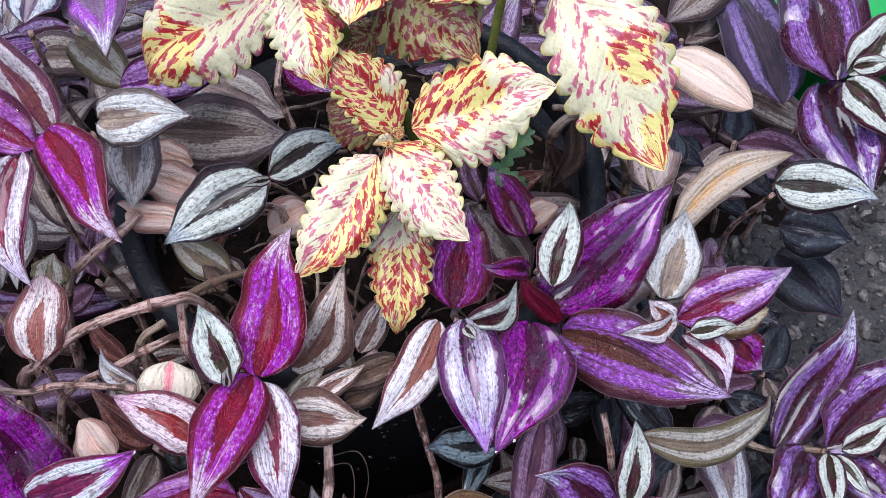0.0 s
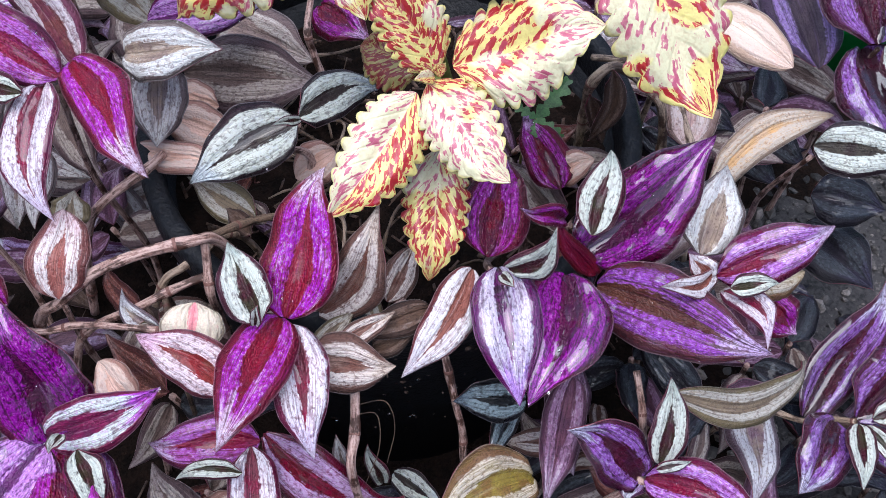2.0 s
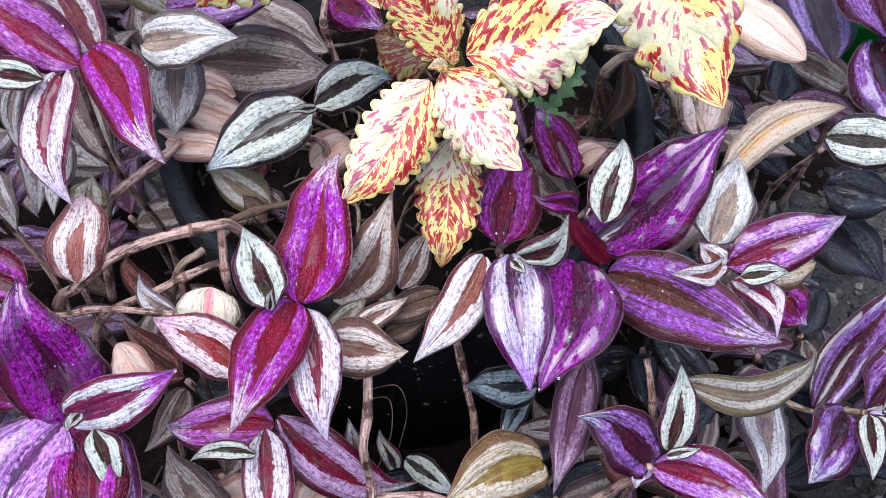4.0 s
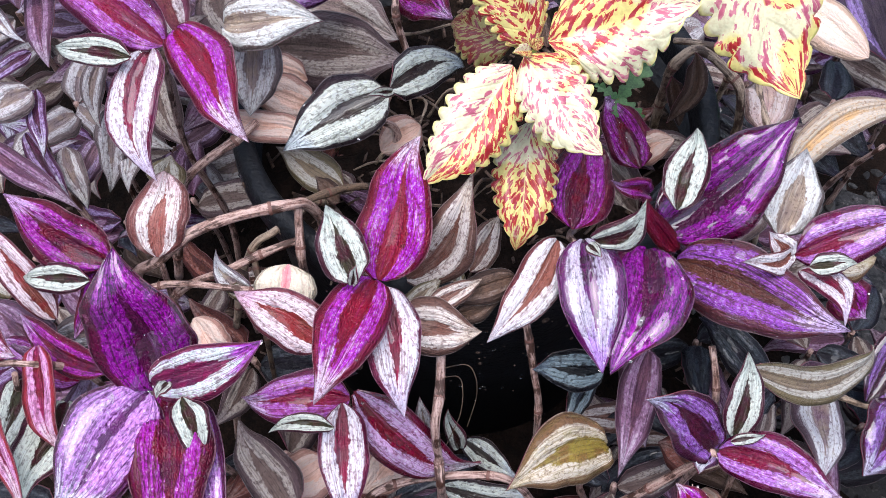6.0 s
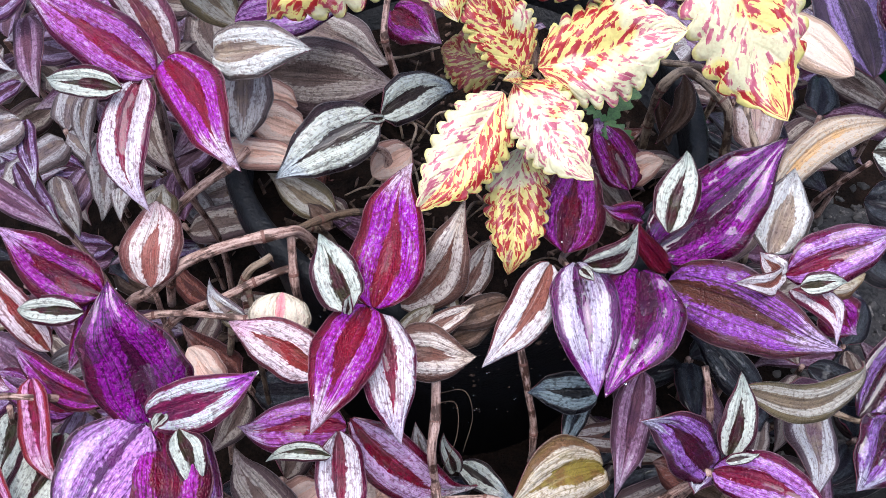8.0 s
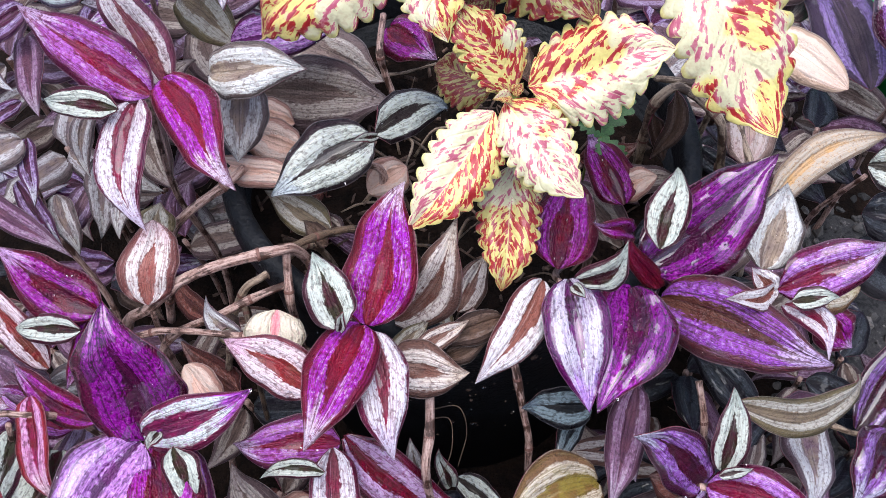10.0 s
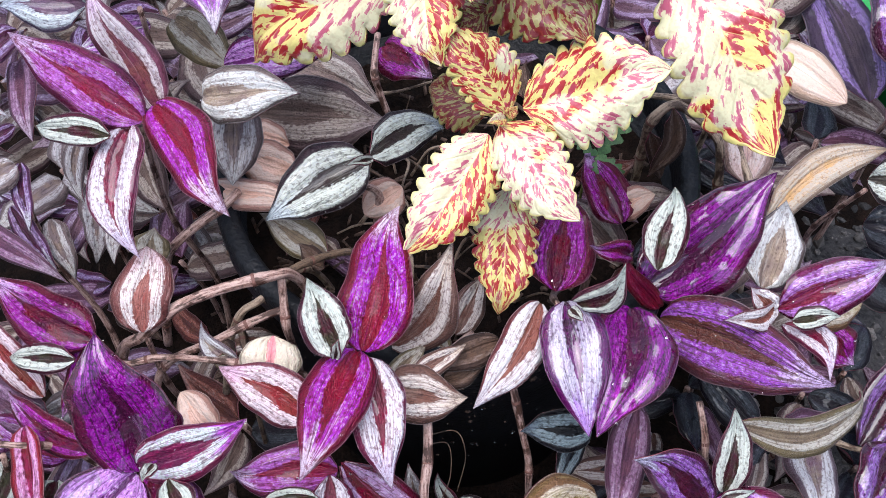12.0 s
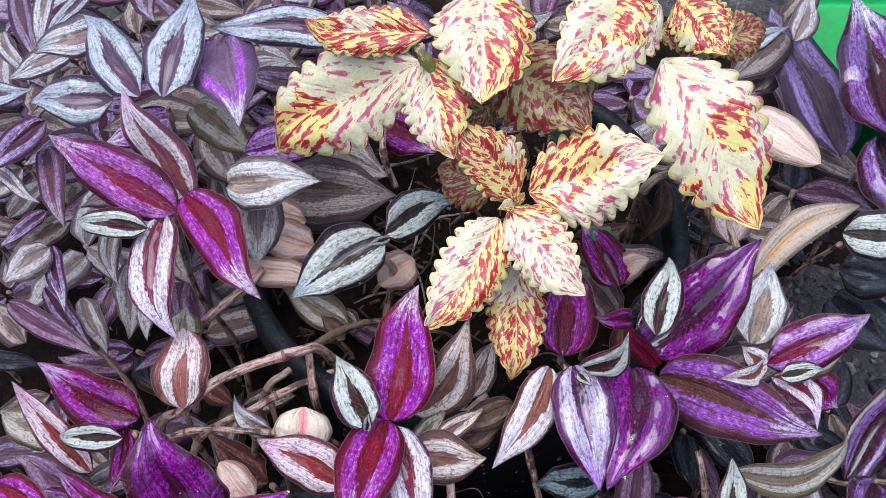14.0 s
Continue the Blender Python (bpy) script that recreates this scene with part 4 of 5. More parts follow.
s = shoot('tangled old zebrina shoot with grey and dull violet leaves', (-0.2507, 0.3134, 0.1900), (-0.2200, 0.2600, 0.0000))
leaf(s, 'plumdull', (-0.2653, 0.2876, 0.1800), (-0.2157, 0.2600, 0.1700), 0.0146, fold=0.3)
leaf(s, 'lilacdark', (-0.2515, 0.2999, 0.1750), (-0.2248, 0.2702, 0.1600), 0.0127, fold=0.3)
leaf(s, 'ash', (-0.2481, 0.3136, 0.1900), (-0.2661, 0.2927, 0.1900), 0.0204, fold=0.1, arch=0.1)
leaf(s, 'lilacdark', (-0.2486, 0.3183, 0.1850), (-0.2365, 0.2818, 0.1800), 0.0120, fold=0.3)
leaf(s, 'ashsilver', (-0.2830, 0.3600, 0.2000), (-0.2538, 0.3353, 0.2000), 0.0100, fold=0.3)
leaf(s, 'plumdull', (-0.2577, 0.3722, 0.2000), (-0.2384, 0.3201, 0.2000), 0.0181, fold=0.25)
leaf(s, 'lilacdark', (-0.2521, 0.3337, 0.1950), (-0.2729, 0.3154, 0.1900), 0.0098, fold=0.3)
leaf(s, 'ash', (-0.2329, 0.2967, 0.1700), (-0.2217, 0.2752, 0.1500), 0.0152, fold=0.2)
leaf(s, 'dull', (-0.2652, 0.2824, 0.1500), (-0.2901, 0.3093, 0.1500), 0.0210)
leaf(s, 'mauve', (-0.2219, 0.3096, 0.1600), (-0.2297, 0.2850, 0.1500), 0.0167)

s = shoot('broad zebrina shoot with wide wet violet leaves', (-0.1455, 0.1458, 0.2220), (-0.1400, 0.1600, 0.0000))
leaf(s, 'deep', (-0.1465, 0.1466, 0.2220), (-0.1578, 0.1754, 0.2700), 0.0400, arch=0.06, fold=0.16, roll=5)
leaf(s, 'lavender', (-0.1489, 0.1451, 0.2220), (-0.1763, 0.1002, 0.2100), 0.0375, arch=0.1, fold=0.12)
leaf(s, 'plum', (-0.1421, 0.1475, 0.2200), (-0.1298, 0.0910, 0.2050), 0.0342, arch=0.1, fold=0.22)
# added leaf: its lavender imitates the reflection on the plum leaf's wet half
leaf(s, 'lavender', (-0.1375, 0.1487, 0.2120), (-0.1184, 0.0955, 0.2000), 0.0239, arch=0.08, fold=0.2)
leaf(s, 'plumwet', (-0.1470, 0.1466, 0.2260), (-0.1076, 0.1588, 0.2410), 0.0225, fold=0.3, bend=-0.06, arch=0.08)
leaf(s, 'mint', (-0.1335, 0.1387, 0.2330), (-0.1241, 0.1242, 0.2170), 0.0152, fold=0.35, arch=0.1)
leaf(s, 'mint', (-0.1393, 0.1430, 0.2350), (-0.1401, 0.1343, 0.2400), 0.0062, fold=0.5)

s = shoot('zebrina shoot with violet leaves and a rolled silver bud', (-0.1804, 0.1988, 0.2150), (-0.2000, 0.2000, 0.0000))
leaf(s, 'plum', (-0.1788, 0.2038, 0.2150), (-0.2192, 0.2199, 0.2350), 0.0266, arch=0.06, fold=0.18, bend=0.05)
leaf(s, 'mint', (-0.1825, 0.1922, 0.2200), (-0.2150, 0.2007, 0.2060), 0.0138, fold=0.3, arch=0.08)
leaf(s, 'plum', (-0.1845, 0.2018, 0.2100), (-0.1918, 0.1788, 0.1950), 0.0116, fold=0.5, bend=0.08)
leaf(s, 'rose', (-0.2035, 0.1910, 0.1900), (-0.2329, 0.2167, 0.2250), 0.0170, fold=0.3, arch=0.05)
leaf(s, 'plum', (-0.1724, 0.1634, 0.2000), (-0.2209, 0.1948, 0.1870), 0.0150, fold=0.25, bend=0.06)
leaf(s, 'magenta', (-0.2383, 0.1804, 0.2000), (-0.2103, 0.1675, 0.2000), 0.0190, fold=0.15, arch=0.08)
leaf(s, 'plumdull', (-0.2050, 0.1868, 0.1700), (-0.2502, 0.2090, 0.1700), 0.0218, fold=0.2)
leaf(s, 'rosewood', (-0.1965, 0.1766, 0.1650), (-0.2372, 0.1929, 0.1650), 0.0206, fold=0.2)
leaf(s, 'ash', (-0.1910, 0.2046, 0.1650), (-0.2194, 0.1942, 0.1600), 0.0184, fold=0.2)
leaf(s, 'oliveash', (-0.2299, 0.2162, 0.1700), (-0.2597, 0.2321, 0.1700), 0.0214, fold=0.2)

s = shoot('zebrina shoot with reddish folded leaves', (-0.2105, 0.1620, 0.2000), (-0.2300, 0.1300, 0.0000))
leaf(s, 'wine', (-0.2174, 0.1615, 0.2000), (-0.1898, 0.1042, 0.2000), 0.0135, fold=0.6, arch=0.06, bend=-0.05)
leaf(s, 'wine', (-0.2034, 0.1725, 0.2000), (-0.1822, 0.1312, 0.1920), 0.0158, fold=0.35, arch=0.08, bend=-0.06)
leaf(s, 'mint', (-0.1915, 0.1563, 0.1850), (-0.1956, 0.1115, 0.1900), 0.0272, fold=0.2, arch=0.06)
leaf(s, 'mint', (-0.2114, 0.1650, 0.1850), (-0.2129, 0.1353, 0.1750), 0.0191, fold=0.2)

s = shoot('low zebrina shoot with dark violet and silver leaves', (-0.0786, 0.1574, 0.2020), (-0.0750, 0.1800, 0.0000))
leaf(s, 'rosewood', (-0.0788, 0.1584, 0.2000), (-0.1215, 0.1585, 0.1950), 0.0242, arch=0.08, fold=0.12)
leaf(s, 'magsilver', (-0.0771, 0.1598, 0.2030), (-0.0262, 0.1622, 0.1400), 0.0255, arch=0.08, fold=0.2, bend=-0.1)
leaf(s, 'silver', (-0.0813, 0.1548, 0.2030), (-0.0777, 0.1200, 0.1750), 0.0215, arch=0.06, fold=0.3, roll=-10)
leaf(s, 'mint', (-0.0830, 0.1439, 0.2050), (-0.1079, 0.1427, 0.1990), 0.0086, fold=0.3, bend=-0.12)
leaf(s, 'mint', (-0.0356, 0.1701, 0.1350), (-0.0412, 0.1735, 0.1650), 0.0093, fold=0.3)
leaf(s, 'blackmint', (-0.0324, 0.1891, 0.1000), (-0.0067, 0.1722, 0.1000), 0.0148, arch=0.08)
leaf(s, 'blackmint', (-0.0419, 0.1657, 0.1000), (0.0064, 0.1593, 0.1000), 0.0161, arch=0.08)
leaf(s, 'ash', (-0.0490, 0.1604, 0.1600), (-0.0530, 0.1708, 0.1800), 0.0089, fold=0.3)
leaf(s, 'peach', (-0.0911, 0.1589, 0.1400), (-0.1098, 0.1463, 0.1300), 0.0260, arch=0.15)
leaf(s, 'peach', (-0.0627, 0.1678, 0.1300), (-0.0759, 0.1486, 0.1300), 0.0237, arch=0.15)
leaf(s, 'dull', (-0.0997, 0.1280, 0.1500), (-0.1299, 0.1686, 0.1530), 0.0241, arch=0.06, fold=0.2)

s = shoot('small zebrina shoot with lavender and maroon leaves', (0.0707, 0.1647, 0.1600), (0.0700, 0.1650, 0.0000))
leaf(s, 'mint', (0.0754, 0.1674, 0.1700), (0.0772, 0.1912, 0.1970), 0.0172, fold=0.4, arch=0.06, bend=-0.04)
leaf(s, 'plumdark', (0.0679, 0.1652, 0.1600), (0.0366, 0.1701, 0.1910), 0.0280, fold=0.22, arch=0.06, bend=-0.1)
leaf(s, 'lilacdark', (0.0681, 0.1732, 0.1550), (0.0623, 0.1539, 0.1600), 0.0176, fold=0.3)
leaf(s, 'lilac', (0.0714, 0.1650, 0.1600), (0.1174, 0.1425, 0.1680), 0.0255, arch=0.1, fold=0.22, bend=0.08)
leaf(s, 'mint', (0.0732, 0.1632, 0.1730), (0.0871, 0.1664, 0.1750), 0.0058, fold=0.4)
leaf(s, 'magenta', (0.0683, 0.1429, 0.1400), (0.0552, 0.1536, 0.1500), 0.0161, fold=0.3)

s = shoot('fading olive and brown zebrina leaf on a low runner', (0.0274, 0.1663, 0.1500), (0.0200, 0.1600, 0.0000))
leaf(s, 'olive', (0.0259, 0.1665, 0.1550), (-0.0163, 0.1395, 0.1650), 0.0325, arch=0.12, fold=0.08, bend=-0.12)
leaf(s, 'plumdull', (0.0425, 0.2040, 0.1700), (0.0298, 0.1515, 0.1570), 0.0197, fold=0.2, arch=0.06)
leaf(s, 'plumdull', (0.0373, 0.2121, 0.1600), (0.0451, 0.1733, 0.1400), 0.0185, fold=0.2)
leaf(s, 'russet', (0.0746, 0.1788, 0.1200), (0.0546, 0.1857, 0.1200), 0.0247, arch=0.1)

s = shoot('faded zebrina runner with olive and ash grey leaves', (0.0789, 0.1862, 0.1850), (0.1100, 0.2000, 0.0000))
leaf(s, 'oliveash', (0.0791, 0.1890, 0.1870), (0.1496, 0.2279, 0.1470), 0.0185, arch=0.1, fold=0.2, bend=-0.12)
leaf(s, 'ashsilver', (0.1375, 0.2302, 0.1000), (0.1282, 0.1729, 0.1100), 0.0287, arch=0.1, fold=0.15)

s = shoot('low zebrina shoot with violet leaves above the gravel', (0.1887, 0.2225, 0.0980), (0.2000, 0.2500, 0.0000))
leaf(s, 'plumdark', (0.1674, 0.2295, 0.0880), (0.2057, 0.2850, 0.1300), 0.0310, fold=0.5, arch=0.04)
leaf(s, 'plumdark', (0.1890, 0.2240, 0.0980), (0.2425, 0.2706, 0.1200), 0.0421, arch=0.06, fold=0.2)
leaf(s, 'mint', (0.1865, 0.2178, 0.1050), (0.1825, 0.1851, 0.1050), 0.0167, fold=0.3)
leaf(s, 'plumdark', (0.1795, 0.2238, 0.0950), (0.1545, 0.1843, 0.1000), 0.0339, arch=0.1, fold=0.2)
leaf(s, 'mint', (0.1904, 0.2170, 0.1050), (0.2035, 0.1963, 0.1050), 0.0104, fold=0.4)
leaf(s, 'mint', (0.1940, 0.2208, 0.1050), (0.2236, 0.2325, 0.1150), 0.0164, fold=0.3)
leaf(s, 'plumdark', (0.1984, 0.2200, 0.0900), (0.2235, 0.1966, 0.0900), 0.0267, fold=0.2)

s = shoot('zebrina shoot with violet leaves at the back of the bed', (0.2077, 0.3955, 0.1800), (0.2000, 0.4200, 0.0000))
leaf(s, 'plumdark', (0.2058, 0.3946, 0.1800), (0.1907, 0.4742, 0.2150), 0.0551, arch=0.06, fold=0.2)
leaf(s, 'mint', (0.2058, 0.3867, 0.1870), (0.2331, 0.3571, 0.1750), 0.0271, fold=0.25, arch=0.08)
leaf(s, 'plumdark', (0.2030, 0.4029, 0.1680), (0.2195, 0.3367, 0.1500), 0.0476, arch=0.08, fold=0.15)
leaf(s, 'mint', (0.2080, 0.3917, 0.1880), (0.2408, 0.4194, 0.2050), 0.0280, fold=0.25)
leaf(s, 'mint', (0.2107, 0.3938, 0.1900), (0.2291, 0.3928, 0.1950), 0.0124, fold=0.4)
leaf(s, 'slate', (0.1869, 0.4056, 0.1500), (0.1659, 0.5253, 0.1600), 0.0462, fold=0.2, arch=0.04)
leaf(s, 'frost', (0.1164, 0.4397, 0.2000), (0.1540, 0.4614, 0.2000), 0.0136)
leaf(s, 'ash', (0.1603, 0.4604, 0.1900), (0.1781, 0.4929, 0.2000), 0.0188)
leaf(s, 'dull', (0.1643, 0.4897, 0.1700), (0.1254, 0.4535, 0.1650), 0.0332)
leaf(s, 'dull', (0.1629, 0.4888, 0.1750), (0.1900, 0.5171, 0.1800), 0.0211)
leaf(s, 'dull', (0.1440, 0.4595, 0.1500), (0.1697, 0.5022, 0.1500), 0.0286)

s = shoot('pale zebrina runner with a dark silver striped leaf', (0.1614, 0.3239, 0.1780), (0.1500, 0.3600, 0.0000))
leaf(s, 'blackmint', (0.1620, 0.3274, 0.1780), (0.2119, 0.3200, 0.1750), 0.0295, arch=0.1, fold=0.15, bend=0.03)
leaf(s, 'straw', (0.1037, 0.2882, 0.1900), (0.1692, 0.3360, 0.1900), 0.0195, arch=0.14, fold=0.15, bend=0.12)
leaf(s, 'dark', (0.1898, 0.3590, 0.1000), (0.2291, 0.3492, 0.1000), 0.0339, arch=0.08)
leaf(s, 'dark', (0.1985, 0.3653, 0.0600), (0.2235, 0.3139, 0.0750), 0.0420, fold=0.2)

s = loose('pale cream withered leaf lying on the foliage', (0.1131, 0.3876, 0.2050))
leaf(s, 'cream', (0.1131, 0.3876, 0.2050), (0.1506, 0.3566, 0.2000), 0.0274, arch=0.1, fold=0.05)

s = shoot('zebrina shoot with mint silver leaves and dark midribs', (-0.0745, 0.2873, 0.2330), (-0.0800, 0.2800, 0.1650))
leaf(s, 'blackmint', (-0.0754, 0.2859, 0.2330), (-0.1177, 0.2629, 0.2180), 0.0318, arch=0.1, fold=0.14, bend=-0.04)
leaf(s, 'blackmint', (-0.0741, 0.2880, 0.2330), (-0.0434, 0.3157, 0.2200), 0.0227, arch=0.1, fold=0.14, bend=0.1)
leaf(s, 'mint', (-0.0723, 0.2793, 0.2410), (-0.0809, 0.2684, 0.2500), 0.0054, fold=0.5)

s = shoot('zebrina shoot with ash grey leaves over pale old ones', (-0.1523, 0.3089, 0.2400), (-0.1100, 0.3300, 0.0000))
leaf(s, 'frostgrey', (-0.1467, 0.3090, 0.2450), (-0.1002, 0.2913, 0.2670), 0.0275, arch=0.1, fold=0.1)
leaf(s, 'ash', (-0.1359, 0.3135, 0.2350), (-0.1360, 0.2858, 0.2130), 0.0310, fold=0.3, arch=0.04)
leaf(s, 'dull', (-0.1352, 0.3405, 0.2000), (-0.0713, 0.3379, 0.2000), 0.0433, arch=0.06, fold=0.1)
leaf(s, 'dullwide', (-0.1232, 0.3748, 0.2000), (-0.0763, 0.3508, 0.2000), 0.0355, arch=0.06, fold=0.1)
leaf(s, 'lavender', (-0.1409, 0.3286, 0.2450), (-0.0912, 0.3606, 0.2300), 0.0254, arch=0.08, fold=0.2)
leaf(s, 'oliveash', (-0.1744, 0.3754, 0.2280), (-0.1406, 0.3479, 0.2220), 0.0264, fold=0.2, arch=0.1)
leaf(s, 'plum', (-0.0761, 0.3890, 0.2000), (-0.0506, 0.3670, 0.2000), 0.0288, arch=0.08)
leaf(s, 'peach', (-0.1121, 0.3087, 0.1950), (-0.1399, 0.3154, 0.1970), 0.0254, arch=0.2, fold=0)
leaf(s, 'peach', (-0.1165, 0.3215, 0.2000), (-0.1387, 0.3279, 0.2000), 0.0199, arch=0.2, fold=0)
leaf(s, 'peach', (-0.1483, 0.2962, 0.2000), (-0.1051, 0.2757, 0.2100), 0.0162, arch=0.1, fold=0.1)
leaf(s, 'oliveash', (-0.0934, 0.2633, 0.1950), (-0.1275, 0.2884, 0.1900), 0.0191, arch=0.1, fold=0.1)
leaf(s, 'peach', (-0.0619, 0.2976, 0.2000), (-0.0795, 0.2896, 0.1900), 0.0221, arch=0.15, fold=0)

s = shoot('zebrina shoot with silver grey leaves at the back of the bed', (-0.1732, 0.3337, 0.2760), (-0.1900, 0.4000, 0.0000))
leaf(s, 'frost', (-0.1741, 0.3347, 0.2760), (-0.1652, 0.3893, 0.2900), 0.0292, fold=0.2, arch=0.06)
leaf(s, 'frost', (-0.1863, 0.3395, 0.2720), (-0.2220, 0.3926, 0.2750), 0.0256, fold=0.25, arch=0.06)
leaf(s, 'frost', (-0.2081, 0.3597, 0.2500), (-0.2504, 0.3625, 0.2450), 0.0273, fold=0.15, arch=0.08)
leaf(s, 'orchid', (-0.1532, 0.3768, 0.2700), (-0.1387, 0.3184, 0.2740), 0.0360, fold=0.2, arch=0.06)
leaf(s, 'frost', (-0.0946, 0.3799, 0.2700), (-0.1585, 0.3824, 0.2750), 0.0228, fold=0.2, arch=0.06, bend=-0.04)
leaf(s, 'mauve', (-0.1110, 0.3889, 0.2300), (-0.1529, 0.3912, 0.2300), 0.0182, fold=0.1, arch=0.08)
leaf(s, 'ash', (-0.1674, 0.3997, 0.2200), (-0.1265, 0.4048, 0.2300), 0.0240, fold=0.1, arch=0.08)
leaf(s, 'lavender', (-0.1762, 0.3474, 0.2500), (-0.2111, 0.3397, 0.2400), 0.0191, fold=0.2)
leaf(s, 'ashsilver', (-0.2014, 0.3841, 0.2500), (-0.1664, 0.3805, 0.2600), 0.0168, fold=0.2)
leaf(s, 'ashsilver', (-0.2123, 0.3887, 0.2700), (-0.2481, 0.3813, 0.2600), 0.0222, fold=0.2)
leaf(s, 'ashsilver', (-0.2396, 0.4071, 0.2400), (-0.2737, 0.3943, 0.2300), 0.0178, fold=0.2)
leaf(s, 'mauve', (-0.3039, 0.5024, 0.2000), (-0.2611, 0.4105, 0.2150), 0.0180, fold=0.4)
leaf(s, 'ashsilver', (-0.2717, 0.4830, 0.2200), (-0.2588, 0.4094, 0.2350), 0.0147, fold=0.4)
leaf(s, 'frost', (-0.2477, 0.4777, 0.2200), (-0.2589, 0.4143, 0.2320), 0.0121, fold=0.4)
leaf(s, 'ashsilver', (-0.3090, 0.4736, 0.1900), (-0.2781, 0.4197, 0.2000), 0.0119, fold=0.4)
leaf(s, 'frost', (-0.3104, 0.4079, 0.2000), (-0.2702, 0.4070, 0.2100), 0.0179, fold=0.3)
leaf(s, 'lilacdark', (-0.2533, 0.3735, 0.2200), (-0.2823, 0.3459, 0.2100), 0.0193, fold=0.3)
leaf(s, 'mauve', (-0.2123, 0.4579, 0.2400), (-0.1996, 0.4257, 0.2400), 0.0196, fold=0.3)

s = shoot('pale pinkish old zebrina leaf on a trailing stem', (-0.1616, 0.2117, 0.2100), (-0.1600, 0.2200, 0.0000))
leaf(s, 'pink', (-0.1619, 0.2111, 0.2100), (-0.1620, 0.2411, 0.2280), 0.0274, arch=0.14, fold=0.1)
leaf(s, 'oliveash', (-0.1696, 0.2538, 0.2000), (-0.1673, 0.2640, 0.2100), 0.0194, arch=0.1)

s = loose('cream leaf with a pink streak', (-0.1062, 0.2007, 0.2280))
leaf(s, 'creampink', (-0.1085, 0.2100, 0.2120), (-0.1093, 0.1917, 0.2000), 0.0270, arch=0.16, fold=0)

s = loose('withered peach leaf lying under the foliage', (-0.1306, 0.1756, 0.1900))
leaf(s, 'peach', (-0.1306, 0.1756, 0.1900), (-0.1463, 0.1916, 0.1960), 0.0190, arch=0.2, fold=0)

s = shoot('faded brown and silver zebrina leaves below the coleus', (-0.0600, 0.2151, 0.2000), (-0.0400, 0.2500, 0.1650))
leaf(s, 'brown', (-0.0614, 0.2117, 0.2050), (-0.0372, 0.2277, 0.2560), 0.0265, fold=0.25, arch=0.06, bend=-0.12)
leaf(s, 'brown', (-0.0355, 0.2263, 0.1900), (-0.0245, 0.2528, 0.1950), 0.0166, fold=0.2, arch=0.08)
leaf(s, 'ash', (-0.0570, 0.2242, 0.1900), (-0.0380, 0.2088, 0.1830), 0.0118, fold=0.2)
leaf(s, 'oliveash', (-0.0491, 0.2335, 0.1900), (-0.0347, 0.2146, 0.1830), 0.0113, fold=0.2)
leaf(s, 'brown', (-0.0696, 0.2012, 0.1850), (-0.0494, 0.2162, 0.1900), 0.0101, fold=0.2)
leaf(s, 'brown', (-0.0518, 0.1927, 0.2120), (-0.0310, 0.2074, 0.2140), 0.0109, fold=0.3)
# added dark leaf that hides the pot's lit front rim from the camera
leaf(s, 'dry', (-0.0176, 0.2122, 0.2090), (-0.0465, 0.1991, 0.2070), 0.0150, arch=0.04, fold=0.3)
leaf(s, 'dry', (-0.0394, 0.1983, 0.2000), (-0.0228, 0.2037, 0.2040), 0.0117, arch=0.1, fold=0.3, twist=30)
leaf(s, 'oliveash', (-0.0606, 0.1920, 0.2100), (-0.0471, 0.2082, 0.2120), 0.0105)
leaf(s, 'ashsilver', (-0.1248, 0.2109, 0.1900), (-0.1421, 0.2234, 0.2000), 0.0111, fold=0.6, bend=0.2, twist=50)
leaf(s, 'oliveash', (-0.1288, 0.2095, 0.1850), (-0.1384, 0.2099, 0.1900), 0.0101, fold=0.6, bend=-0.2, twist=-40)
leaf(s, 'dry', (-0.1380, 0.2251, 0.1800), (-0.1256, 0.2086, 0.1800), 0.0119, fold=0.5, twist=40)
leaf(s, 'dry', (-0.0938, 0.2554, 0.1950), (-0.1057, 0.2648, 0.2000), 0.0106, fold=0.5, twist=40)
leaf(s, 'dull', (-0.0899, 0.2643, 0.1900), (-0.1008, 0.2740, 0.1950), 0.0119, fold=0.4, twist=-30)
leaf(s, 'blacksilver', (0.0221, 0.1911, 0.1750), (-0.0075, 0.1885, 0.1760), 0.0196, arch=0.04, fold=0.1)
leaf(s, 'blacksilver', (0.0183, 0.1940, 0.1600), (0.0072, 0.1719, 0.1600), 0.0118, arch=0.06)
leaf(s, 'pinkpale', (0.0976, 0.3013, 0.1600), (0.0772, 0.2525, 0.1800), 0.0253, arch=0.1)
leaf(s, 'dry', (0.0563, 0.3146, 0.2380), (0.0507, 0.3078, 0.2000), 0.0119, bend=0.12, fold=0.5, twist=50)
leaf(s, 'dry', (0.0485, 0.3121, 0.2250), (0.0584, 0.3148, 0.1900), 0.0094, fold=0.4, twist=-40)
leaf(s, 'pinkpale', (0.0987, 0.3345, 0.2000), (0.0952, 0.3044, 0.2000), 0.0281, arch=0.15)
leaf(s, 'peach', (0.0327, 0.2873, 0.2000), (0.0510, 0.2891, 0.2100), 0.0161, arch=0.1)

